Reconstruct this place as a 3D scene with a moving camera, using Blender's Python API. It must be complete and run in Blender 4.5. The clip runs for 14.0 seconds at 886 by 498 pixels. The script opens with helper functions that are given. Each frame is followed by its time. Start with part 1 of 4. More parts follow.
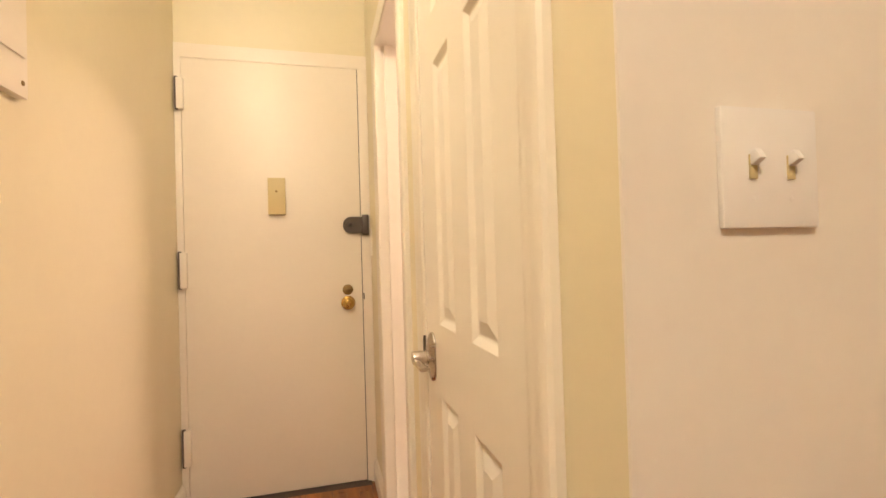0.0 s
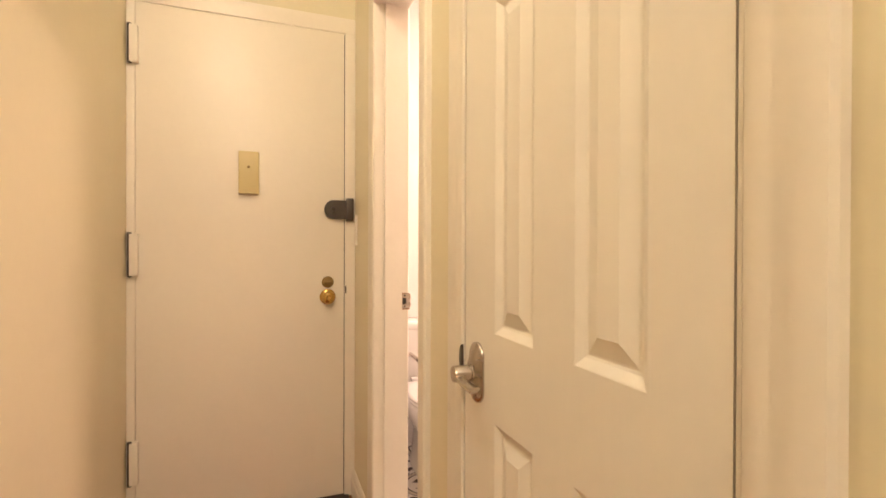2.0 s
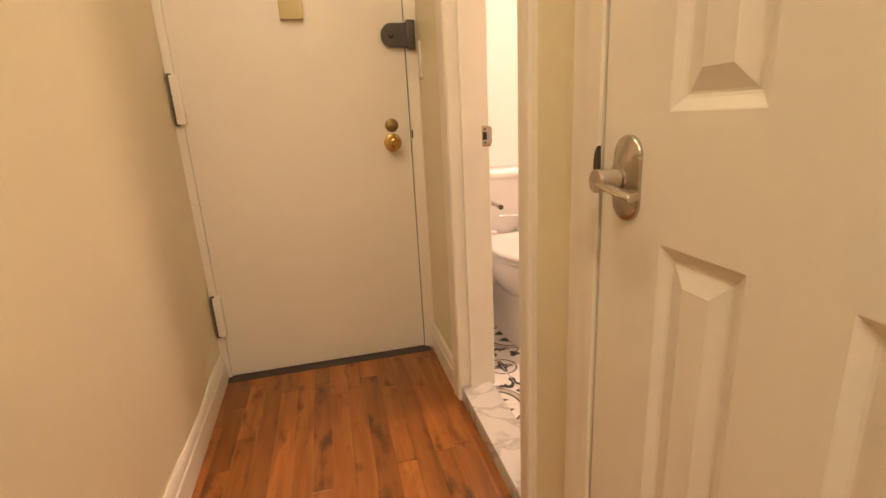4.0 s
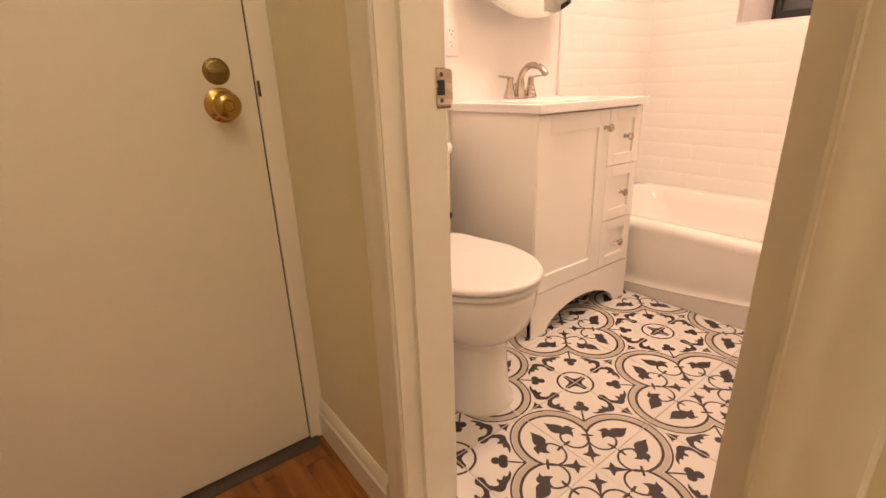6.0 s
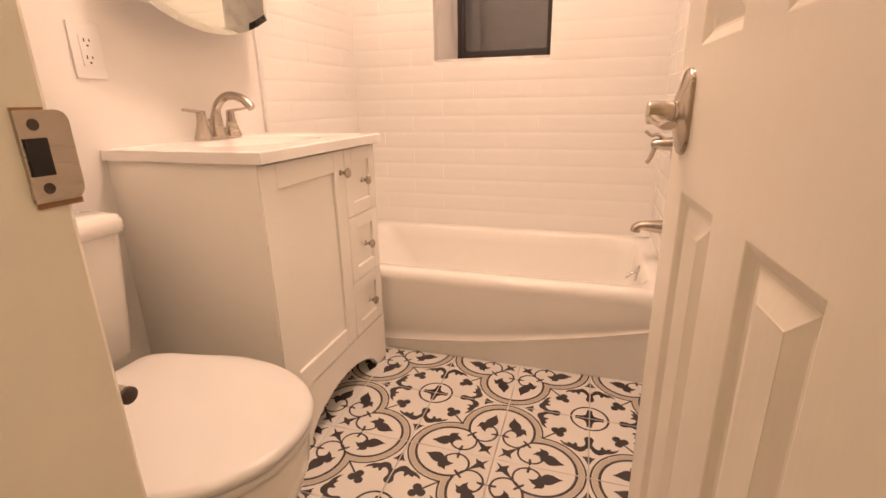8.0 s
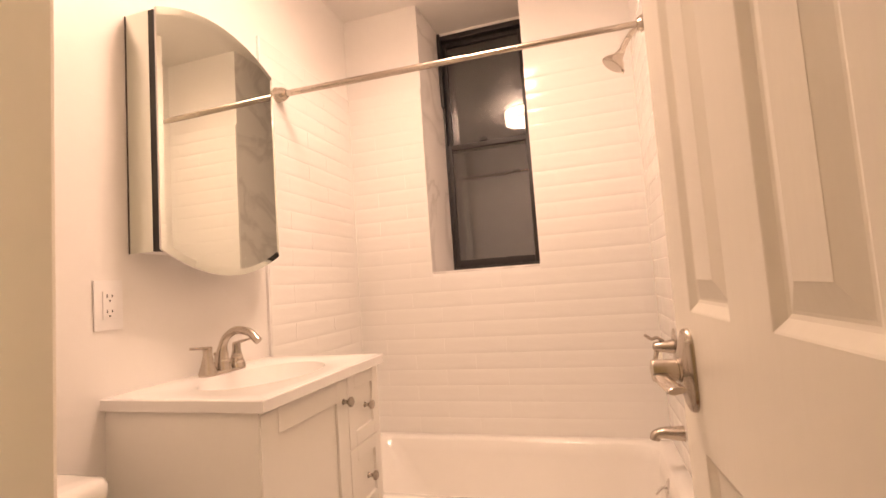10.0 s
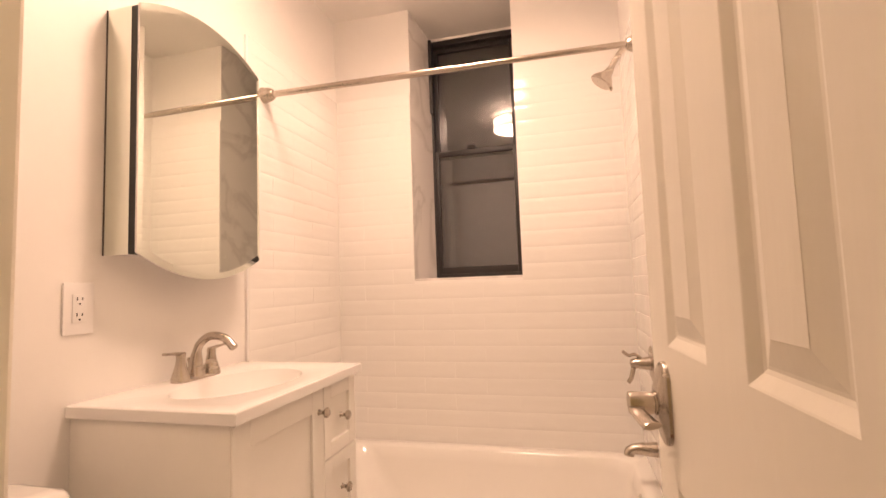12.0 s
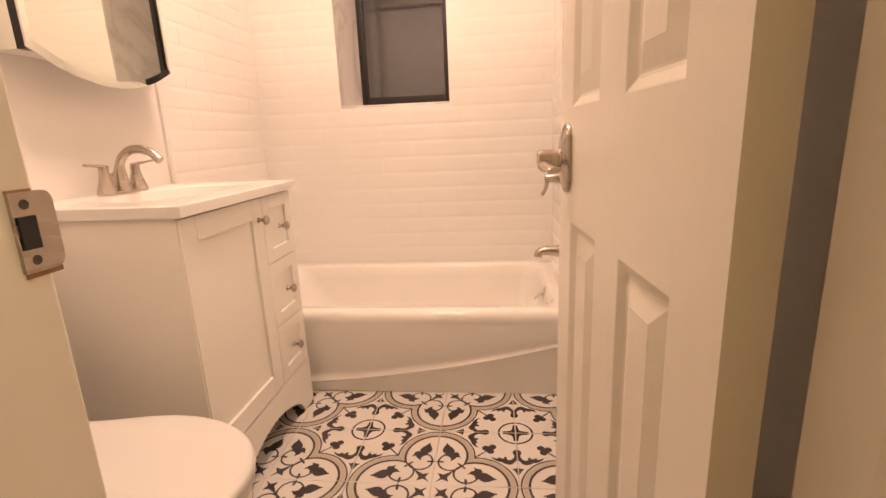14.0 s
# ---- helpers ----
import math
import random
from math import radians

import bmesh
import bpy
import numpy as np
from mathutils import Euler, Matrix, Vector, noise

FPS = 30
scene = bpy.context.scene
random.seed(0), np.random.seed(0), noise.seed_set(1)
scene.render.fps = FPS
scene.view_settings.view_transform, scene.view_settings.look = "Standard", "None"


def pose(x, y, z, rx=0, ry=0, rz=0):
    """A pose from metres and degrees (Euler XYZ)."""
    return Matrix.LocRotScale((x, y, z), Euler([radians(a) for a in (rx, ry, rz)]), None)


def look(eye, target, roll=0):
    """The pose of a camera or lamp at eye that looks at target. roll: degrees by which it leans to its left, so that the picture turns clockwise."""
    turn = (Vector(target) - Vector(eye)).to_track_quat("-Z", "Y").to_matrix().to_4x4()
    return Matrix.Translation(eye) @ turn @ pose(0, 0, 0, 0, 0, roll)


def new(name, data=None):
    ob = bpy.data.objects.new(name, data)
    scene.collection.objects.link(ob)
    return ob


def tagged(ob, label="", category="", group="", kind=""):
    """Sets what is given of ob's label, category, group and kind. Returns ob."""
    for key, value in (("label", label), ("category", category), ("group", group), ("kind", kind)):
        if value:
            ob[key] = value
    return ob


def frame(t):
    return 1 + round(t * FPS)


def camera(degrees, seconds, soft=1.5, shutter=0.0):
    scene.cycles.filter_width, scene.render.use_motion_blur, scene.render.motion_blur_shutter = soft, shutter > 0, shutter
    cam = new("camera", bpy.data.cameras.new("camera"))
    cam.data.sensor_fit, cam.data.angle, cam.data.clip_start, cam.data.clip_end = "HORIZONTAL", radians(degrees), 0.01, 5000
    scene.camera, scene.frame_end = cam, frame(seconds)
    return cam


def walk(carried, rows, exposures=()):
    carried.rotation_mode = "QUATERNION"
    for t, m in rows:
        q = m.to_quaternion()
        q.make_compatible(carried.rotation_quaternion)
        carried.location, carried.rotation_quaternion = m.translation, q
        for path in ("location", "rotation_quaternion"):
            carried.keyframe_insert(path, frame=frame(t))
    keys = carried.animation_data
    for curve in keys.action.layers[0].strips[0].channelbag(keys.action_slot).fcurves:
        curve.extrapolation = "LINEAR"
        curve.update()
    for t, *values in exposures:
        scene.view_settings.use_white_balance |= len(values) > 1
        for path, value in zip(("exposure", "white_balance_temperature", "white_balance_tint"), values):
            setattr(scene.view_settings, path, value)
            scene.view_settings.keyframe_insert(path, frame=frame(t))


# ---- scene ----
cam = camera(86.7, 14.0, soft=1.6)
PATH = [
    (0, (0.289, 0.050, 1.170), (0.797, 1.984, 1.193), -1.7),
    (0.5, (0.209, 0.134, 1.176), (0.430, 2.122, 1.188), -0.7),
    (1, (0.153, 0.225, 1.202), (0.418, 2.204, 1.307), -0.9),
    (1.5, (0.165, 0.311, 1.238), (0.664, 2.213, 1.601), 2.2),
    (2, (0.169, 0.321, 1.168), (0.866, 2.195, 1.157), 0.2),
    (2.5, (0.163, 0.326, 1.105), (0.850, 2.171, 0.751), -0.9),
    (3, (0.164, 0.326, 1.086), (0.718, 2.166, 0.532), -2.4),
    (3.2, (0.178, 0.361, 1.072), (0.608, 2.239, 0.539), -2.9),
    (5.3, (0.101, 1.066, 0.984), (0.698, 2.88, 0.39), -4.8),
    (5.5, (0.118, 1.168, 0.984), (0.834, 2.914, 0.321), -3.0),
    (5.7, (0.14, 1.276, 0.981), (1.02, 2.927, 0.274), -1.4),
    (6, (0.155, 1.408, 0.968), (1.293, 2.908, 0.295), -1.9),
    (6.5, (0.198, 1.560, 0.959), (1.595, 2.777, 0.233), -0.9),
    (7, (0.322, 1.634, 0.954), (1.898, 2.591, 0.179), -2.1),
    (7.5, (0.406, 1.687, 0.956), (2.122, 2.406, 0.221), 0.5),
    (8, (0.443, 1.721, 0.988), (2.262, 2.298, 0.39), -1.0),
    (8.5, (0.451, 1.74, 1.027), (2.324, 2.307, 0.614), -2.3),
    (9, (0.446, 1.739, 1.056), (2.353, 2.29, 0.814), -2.8),
    (9.2, (0.446, 1.741, 1.076), (2.359, 2.301, 0.915), -3.0),
    (11.3, (0.46, 1.706, 1.151), (2.347, 2.214, 1.579), -4.4),
    (11.5, (0.461, 1.727, 1.168), (2.362, 2.223, 1.54), -3.3),
    (12, (0.454, 1.727, 1.144), (2.384, 2.231, 1.295), -2.0),
    (12.5, (0.427, 1.735, 1.103), (2.359, 2.249, 1.032), -2.0),
    (13, (0.401, 1.732, 1.061), (2.322, 2.207, 0.772), -1.7),
    (13.5, (0.372, 1.736, 1.028), (2.28, 2.13, 0.575), -1.9),
    (14, (0.358, 1.728, 1.013), (2.291, 1.945, 0.548), -2.5),
]
EXPOSURES = [(0, 0.84, 5850, 10), (0.6, 0.80, 5850, 10), (1.5, 0.76, 5850, 10), (2.2, 0.69, 6000, 10), (3.0, 0.62, 6350, 10), (5.5, 0.30, 6500, 10),
             (6.5, 0.10, 6500, 10), (7.5, -0.02, 6500, 10), (9.0, -0.10, 6500, 10), (11.5, -0.20, 6500, 10), (14.0, -0.06, 6500, 10)]
walk(cam, [(t, look(eye, target, roll)) for t, eye, target, roll in PATH], EXPOSURES)


# ---- light ----
world = bpy.data.worlds.new("night")
scene.world = world
world.use_nodes = True
world.node_tree.nodes["Background"].inputs[0].default_value = (0.02, 0.022, 0.03, 1)
world.node_tree.nodes["Background"].inputs[1].default_value = 0.15
WARM = (1.0, 0.788, 0.55)
WARM_BATH = (1.0, 0.658, 0.486)


# ---- helpers for building ----
def west(y):
    """The west wall's face, which runs a little out of square."""
    return X0 + (2.54 - y) * 0.022



X0, X1 = -0.366, 0.55          # hall, west and east faces
YD = 2.54                      # entry wall face
XB0, XB1 = 0.664, 2.692         # bathroom, west and east faces
YB0, YB1 = 1.432, 2.879         # bathroom, south and north faces
ZB = 0.052                     # bathroom floor
ZC, ZCB = 2.89, 2.58           # ceilings
BY0, BY1, BZ = 1.497, 2.07, 2.085   # bathroom doorway
CY0, CY1, CZ = 0.605, 1.195, 2.05   # closet doorway
CORNER = 0.412                  # where the hall opens into the room


def box(bm, x0, x1, y0, y1, z0, z1, bevel=0.0, seg=2):
    vs = [bm.verts.new((x, y, z)) for x in (x0, x1) for y in (y0, y1) for z in (z0, z1)]
    fs = [bm.faces.new([vs[i] for i in q]) for q in
          ((0, 1, 3, 2), (4, 6, 7, 5), (0, 4, 5, 1), (2, 3, 7, 6), (0, 2, 6, 4), (1, 5, 7, 3))]
    if bevel:
        es = list({e for f in fs for e in f.edges})
        bmesh.ops.bevel(bm, geom=es, offset=bevel, segments=seg, affect="EDGES", profile=0.6)
    return vs


def smooth(me, angle=40):
    for p in me.polygons:
        p.use_smooth = True
    me.set_sharp_from_angle(angle=radians(angle))


def part(name, bm, material, parent=None, label="", soft=40):
    bmesh.ops.recalc_face_normals(bm, faces=bm.faces[:])
    me = bpy.data.meshes.new(name)
    bm.to_mesh(me)
    bm.free()
    if soft:
        smooth(me, soft)
    me.materials.append(material)
    ob = new(name, me)
    if parent is not None:
        ob.parent = parent
    if label:
        ob["label"] = label
    return ob


def thing(name, label, category, group="", at=(0, 0, 0), turn=0):
    ob = new(name)
    ob.matrix_basis = pose(*at, 0, 0, turn)
    ob.empty_display_size = 0.05
    return tagged(ob, label, category, group)


def struct(name, bm, material, label, category, soft=40):
    return tagged(part(name, bm, material, None, "", soft), label, category, "", "structure")


def boxes(*rows, bevel=0.0):
    bm = bmesh.new()
    for r in rows:
        box(bm, *r, bevel=bevel)
    return bm


def lathe(profile, n=32, m=Matrix(), bm=None):
    """profile: (radius, height) pairs turned about z, then moved by m."""
    bm = bm or bmesh.new()
    rings = []
    for r, z in profile:
        if r < 1e-6:
            rings.append([bm.verts.new(m @ Vector((0, 0, z)))])
        else:
            rings.append([bm.verts.new(m @ Vector((r * math.cos(2 * math.pi * k / n), r * math.sin(2 * math.pi * k / n), z))) for k in range(n)])
    for a, b in zip(rings, rings[1:]):
        for k in range(n):
            k2 = (k + 1) % n
            if len(a) == 1 and len(b) > 1:
                bm.faces.new((a[0], b[k], b[k2]))
            elif len(b) == 1 and len(a) > 1:
                bm.faces.new((a[k], a[k2], b[0]))
            elif len(a) > 1:
                bm.faces.new((a[k], a[k2], b[k2], b[k]))
    return bm


def sweep(points, radii, n=16, bm=None, flat=1.0):
    """A tube along points; flat squeezes it across its side axis."""
    bm = bm or bmesh.new()
    pts = [Vector(p) for p in points]
    if not hasattr(radii, "__len__"):
        radii = [radii] * len(pts)
    side = None
    rings = []
    for i, p in enumerate(pts):
        d = (pts[min(i + 1, len(pts) - 1)] - pts[max(i - 1, 0)]).normalized()
        if side is None:
            ref = Vector((0, 0, 1)) if abs(d.z) < 0.9 else Vector((1, 0, 0))
            side = d.cross(ref).normalized()
        else:
            side = (side - d * side.dot(d)).normalized()
        up = side.cross(d)
        rings.append([bm.verts.new(p + radii[i] * (math.cos(2 * math.pi * k / n) * side + flat * math.sin(2 * math.pi * k / n) * up)) for k in range(n)])
    for a, b in zip(rings, rings[1:]):
        for k in range(n):
            bm.faces.new((a[k], a[(k + 1) % n], b[(k + 1) % n], b[k]))
    bm.faces.new(rings[0][::-1])
    bm.faces.new(rings[-1])
    return bm


def curve_pts(ctrl, n=8):
    """Catmull-Rom through the control points."""
    p = [Vector(c) for c in ctrl]
    p = [2 * p[0] - p[1]] + p + [2 * p[-1] - p[-2]]
    out = []
    for i in range(1, len(p) - 2):
        for k in range(n):
            t = k / n
            out.append(0.5 * ((2 * p[i]) + (p[i + 1] - p[i - 1]) * t + (2 * p[i - 1] - 5 * p[i] + 4 * p[i + 1] - p[i + 2]) * t * t
                              + (3 * p[i] - p[i - 1] - 3 * p[i + 1] + p[i + 2]) * t ** 3))
    out.append(p[-2])
    return out


def loft(loops, bm, cap0=True, cap1=True):
    for a, b_ in zip(loops, loops[1:]):
        for k in range(len(a)):
            bm.faces.new((a[k], a[(k + 1) % len(a)], b_[(k + 1) % len(a)], b_[k]))
    if cap0:
        bm.faces.new(loops[0][::-1])
    if cap1:
        bm.faces.new(loops[-1])
    return bm


def prism(outline, axis, a, b, bm=None):
    """Outline of 2D points drawn out from a to b along axis (0, 1 or 2)."""
    bm = bm or bmesh.new()

    def at(p, h):
        return {0: (h, p[0], p[1]), 1: (p[0], h, p[1]), 2: (p[0], p[1], h)}[axis]
    lo = [bm.verts.new(at(p, a)) for p in outline]
    hi = [bm.verts.new(at(p, b)) for p in outline]
    n = len(outline)
    bm.faces.new(lo)
    bm.faces.new(hi[::-1])
    for k in range(n):
        bm.faces.new((lo[k], hi[k], hi[(k + 1) % n], lo[(k + 1) % n]))
    return bm


# ---- materials ----
def surface(name, colour, rough=0.5, metal=0.0, grain=60.0, var=0.04, stain=2.0, stain_var=0.05, bump=0.05, bump_scale=150.0, coat=0.0, rough_var=0.06, stretch=(1, 1, 1)):
    m = bpy.data.materials.new(name)
    m.use_nodes = True
    nt = m.node_tree
    b = nt.nodes["Principled BSDF"]
    co = nt.nodes.new("ShaderNodeTexCoord")
    mp = nt.nodes.new("ShaderNodeMapping")
    mp.inputs["Scale"].default_value = stretch
    nt.links.new(co.outputs["Object"], mp.inputs[0])

    def nz(scale, detail):
        n = nt.nodes.new("ShaderNodeTexNoise")
        n.inputs["Scale"].default_value, n.inputs["Detail"].default_value = scale, detail
        nt.links.new(mp.outputs[0], n.inputs["Vector"])
        return n
    fine, broad = nz(grain, 4), nz(stain, 3)
    hsv = nt.nodes.new("ShaderNodeHueSaturation")
    hsv.inputs["Color"].default_value = (*colour, 1)
    mx = nt.nodes.new("ShaderNodeMath")
    mx.operation = "MULTIPLY_ADD"
    nt.links.new(fine.outputs[0], mx.inputs[0])
    mx.inputs[1].default_value, mx.inputs[2].default_value = 2 * var, 1 - var - stain_var
    ad = nt.nodes.new("ShaderNodeMath")
    ad.operation = "MULTIPLY_ADD"
    nt.links.new(broad.outputs[0], ad.inputs[0])
    ad.inputs[1].default_value = 2 * stain_var
    nt.links.new(mx.outputs[0], ad.inputs[2])
    nt.links.new(ad.outputs[0], hsv.inputs["Value"])
    nt.links.new(hsv.outputs[0], b.inputs["Base Color"])
    rm = nt.nodes.new("ShaderNodeMath")
    rm.operation = "MULTIPLY_ADD"
    nt.links.new(broad.outputs[0], rm.inputs[0])
    rm.inputs[1].default_value, rm.inputs[2].default_value = 2 * rough_var, rough - rough_var
    nt.links.new(rm.outputs[0], b.inputs["Roughness"])
    b.inputs["Metallic"].default_value = metal
    b.inputs["Coat Weight"].default_value = coat
    b.inputs["Coat Roughness"].default_value = 0.08
    if bump:
        bn = nz(bump_scale, 2)
        bp = nt.nodes.new("ShaderNodeBump")
        bp.inputs["Strength"].default_value, bp.inputs["Distance"].default_value = bump, 0.004
        nt.links.new(bn.outputs[0], bp.inputs["Height"])
        nt.links.new(bp.outputs[0], b.inputs["Normal"])
    return m


HALL_PAINT = surface("hall_paint", (0.76, 0.695, 0.50), 0.42, grain=30, var=0.02, stain=1.3, stain_var=0.03, bump=0.12, bump_scale=60)
# for unseen walls only: tone lowered so less fill light bounces into the hall
DIM_UNSEEN_PAINT = surface("dim_unseen_paint", (0.62, 0.57, 0.48), 0.5, grain=30, var=0.02, stain=1.3, stain_var=0.03, bump=0.12, bump_scale=60)
SWITCH_WALL = surface("switch_wall_paint", (0.82, 0.775, 0.71), 0.45, grain=30, var=0.02, stain=1.3, stain_var=0.03, bump=0.12, bump_scale=60)
BATH_PAINT = surface("bath_paint", (0.83, 0.805, 0.765), 0.4, grain=30, var=0.015, stain=1.5, stain_var=0.02, bump=0.08, bump_scale=70)
TRIM_PAINT = surface("trim_paint", (0.82, 0.77, 0.67), 0.33, grain=40, var=0.02, stain=3, stain_var=0.03, bump=0.10, bump_scale=45)
DOOR_PAINT = surface("door_paint", (0.84, 0.80, 0.71), 0.36, grain=50, var=0.015, stain=2, stain_var=0.02, bump=0.10, bump_scale=55, stretch=(1, 1, 0.25))
ENTRY_PAINT = surface("entry_door_paint", (0.86, 0.80, 0.70), 0.38, grain=50, var=0.015, stain=1.5, stain_var=0.03, bump=0.14, bump_scale=40)
CEILING_PAINT = surface("ceiling_paint", (0.85, 0.82, 0.77), 0.6, grain=30, var=0.02, bump=0.06, bump_scale=80)
VANITY_PAINT = surface("vanity_paint", (0.88, 0.852, 0.79), 0.32, grain=50, var=0.01, stain=2, stain_var=0.015, bump=0.02)
PORCELAIN = surface("porcelain", (0.85, 0.825, 0.775), 0.10, grain=30, var=0.005, stain=2, stain_var=0.01, bump=0, rough_var=0.02, coat=0.5)
SEAT_PLASTIC = surface("seat_plastic", (0.74, 0.72, 0.69), 0.3, grain=30, var=0.005, stain=2, stain_var=0.01, bump=0, rough_var=0.03)
TUB_ENAMEL = surface("tub_enamel", (0.88, 0.855, 0.80), 0.14, grain=30, var=0.01, stain=1.5, stain_var=0.015, bump=0.03, bump_scale=12, rough_var=0.03, coat=0.4)
QUARTZ = surface("cultured_marble", (0.85, 0.83, 0.80), 0.18, grain=20, var=0.01, stain=3, stain_var=0.02, bump=0, rough_var=0.03)
WALL_TILE = surface("wall_tile_glaze", (0.88, 0.86, 0.82), 0.11, grain=20, var=0.01, stain=3, stain_var=0.02, bump=0.35, bump_scale=14, rough_var=0.03, coat=0.3, stretch=(0.6, 0.6, 1.6))
GROUT = surface("white_grout", (0.88, 0.86, 0.83), 0.7, grain=200, var=0.05, bump=0.1, bump_scale=400)
FLOOR_GROUT = surface("floor_grout", (0.60, 0.56, 0.51), 0.85, grain=200, var=0.06, bump=0.1, bump_scale=400)
NICKEL = surface("brushed_nickel", (0.51, 0.455, 0.395), 0.26, 1.0, grain=120, var=0.04, stain=8, stain_var=0.06, bump=0.03, bump_scale=300, stretch=(1, 1, 6))
CHROME = surface("chrome", (0.66, 0.64, 0.62), 0.12, 1.0, grain=60, var=0.02, bump=0)
BRASS = surface("worn_brass", (0.55, 0.36, 0.11), 0.26, 1.0, grain=40, var=0.08, stain=20, stain_var=0.12, bump=0.04)
DARK_BRASS = surface("tarnished_brass", (0.30, 0.21, 0.09), 0.38, 1.0, grain=60, var=0.1, stain=20, stain_var=0.15, bump=0.05)
GUNMETAL = surface("dark_bronze", (0.10, 0.085, 0.075), 0.42, 0.8, grain=60, var=0.08, stain=15, stain_var=0.15, bump=0.05)
BLACK = surface("black_plastic", (0.012, 0.012, 0.012), 0.4, bump=0.02)
DARK_GAP = surface("dark_shadow_gap", (0.03, 0.028, 0.025), 0.8)
BEIGE = surface("beige_plastic", (0.62, 0.52, 0.27), 0.4, grain=40, var=0.02, bump=0.04)
SWITCH_WHITE = surface("switch_plastic", (0.84, 0.82, 0.80), 0.3, grain=40, var=0.01, bump=0)
SADDLE_METAL = surface("saddle_metal", (0.12, 0.10, 0.09), 0.5, 0.7, grain=90, var=0.15, stain=8, stain_var=0.2, bump=0.15)
WINDOW_FRAME = surface("black_window_frame", (0.022, 0.02, 0.02), 0.45, grain=60, var=0.1, bump=0.06)
TILE_WHITE = surface("floor_tile_white", (0.73, 0.70, 0.655), 0.38, grain=30, var=0.02, stain=5, stain_var=0.03, bump=0.05, bump_scale=60)
TILE_DARK = surface("floor_tile_charcoal", (0.040, 0.031, 0.034), 0.42, grain=40, var=0.05, stain=6, stain_var=0.06, bump=0.05, bump_scale=60)
TILE_TAUPE = surface("floor_tile_taupe", (0.50, 0.44, 0.36), 0.40, grain=40, var=0.05, stain=6, stain_var=0.05, bump=0.05, bump_scale=60)
RAW_WOOD = surface("bare_wood", (0.32, 0.17, 0.08), 0.6, grain=80, var=0.1, stretch=(1, 1, 0.1))


def mirror_material():
    m = bpy.data.materials.new("mirror")
    m.use_nodes = True
    b = m.node_tree.nodes["Principled BSDF"]
    b.inputs["Base Color"].default_value = (0.80, 0.83, 0.76, 1)
    b.inputs["Metallic"].default_value, b.inputs["Roughness"].default_value = 1.0, 0.012
    return m


MIRROR = mirror_material()


def glass_material():
    m = bpy.data.materials.new("window_glass")
    m.use_nodes = True
    b = m.node_tree.nodes["Principled BSDF"]
    b.inputs["Base Color"].default_value = (0.9, 0.92, 0.92, 1)
    b.inputs["Roughness"].default_value, b.inputs["IOR"].default_value = 0.03, 1.75
    b.inputs["Transmission Weight"].default_value = 1.0
    return m


GLASS = glass_material()


def marble_material(name, base, vein, scale):
    m = surface(name, (0.70, 0.68, 0.65), 0.25, grain=25, var=0.04, stain=5, stain_var=0.06, bump=0.03)
    nt = m.node_tree
    b = nt.nodes["Principled BSDF"]
    co = nt.nodes.new("ShaderNodeTexCoord")
    wv = nt.nodes.new("ShaderNodeTexNoise")
    wv.inputs["Scale"].default_value, wv.inputs["Detail"].default_value, wv.inputs["Distortion"].default_value = scale, 6, 1.2
    nt.links.new(co.outputs["Object"], wv.inputs["Vector"])
    rp = nt.nodes.new("ShaderNodeValToRGB")
    rp.color_ramp.elements[0].position, rp.color_ramp.elements[0].color = 0.44, (*base, 1)
    rp.color_ramp.elements[1].position, rp.color_ramp.elements[1].color = 0.56, (*base, 1)
    e = rp.color_ramp.elements.new(0.5)
    e.color = (*vein, 1)
    nt.links.new(wv.outputs[0], rp.inputs[0])
    nt.links.new(rp.outputs[0], b.inputs["Base Color"])
    return m


MARBLE = marble_material("carrara_marble", (0.60, 0.58, 0.55), (0.42, 0.40, 0.38), 6)
JAMB_MARBLE = marble_material("pale_marble", (0.84, 0.81, 0.78), (0.70, 0.67, 0.64), 2.2)


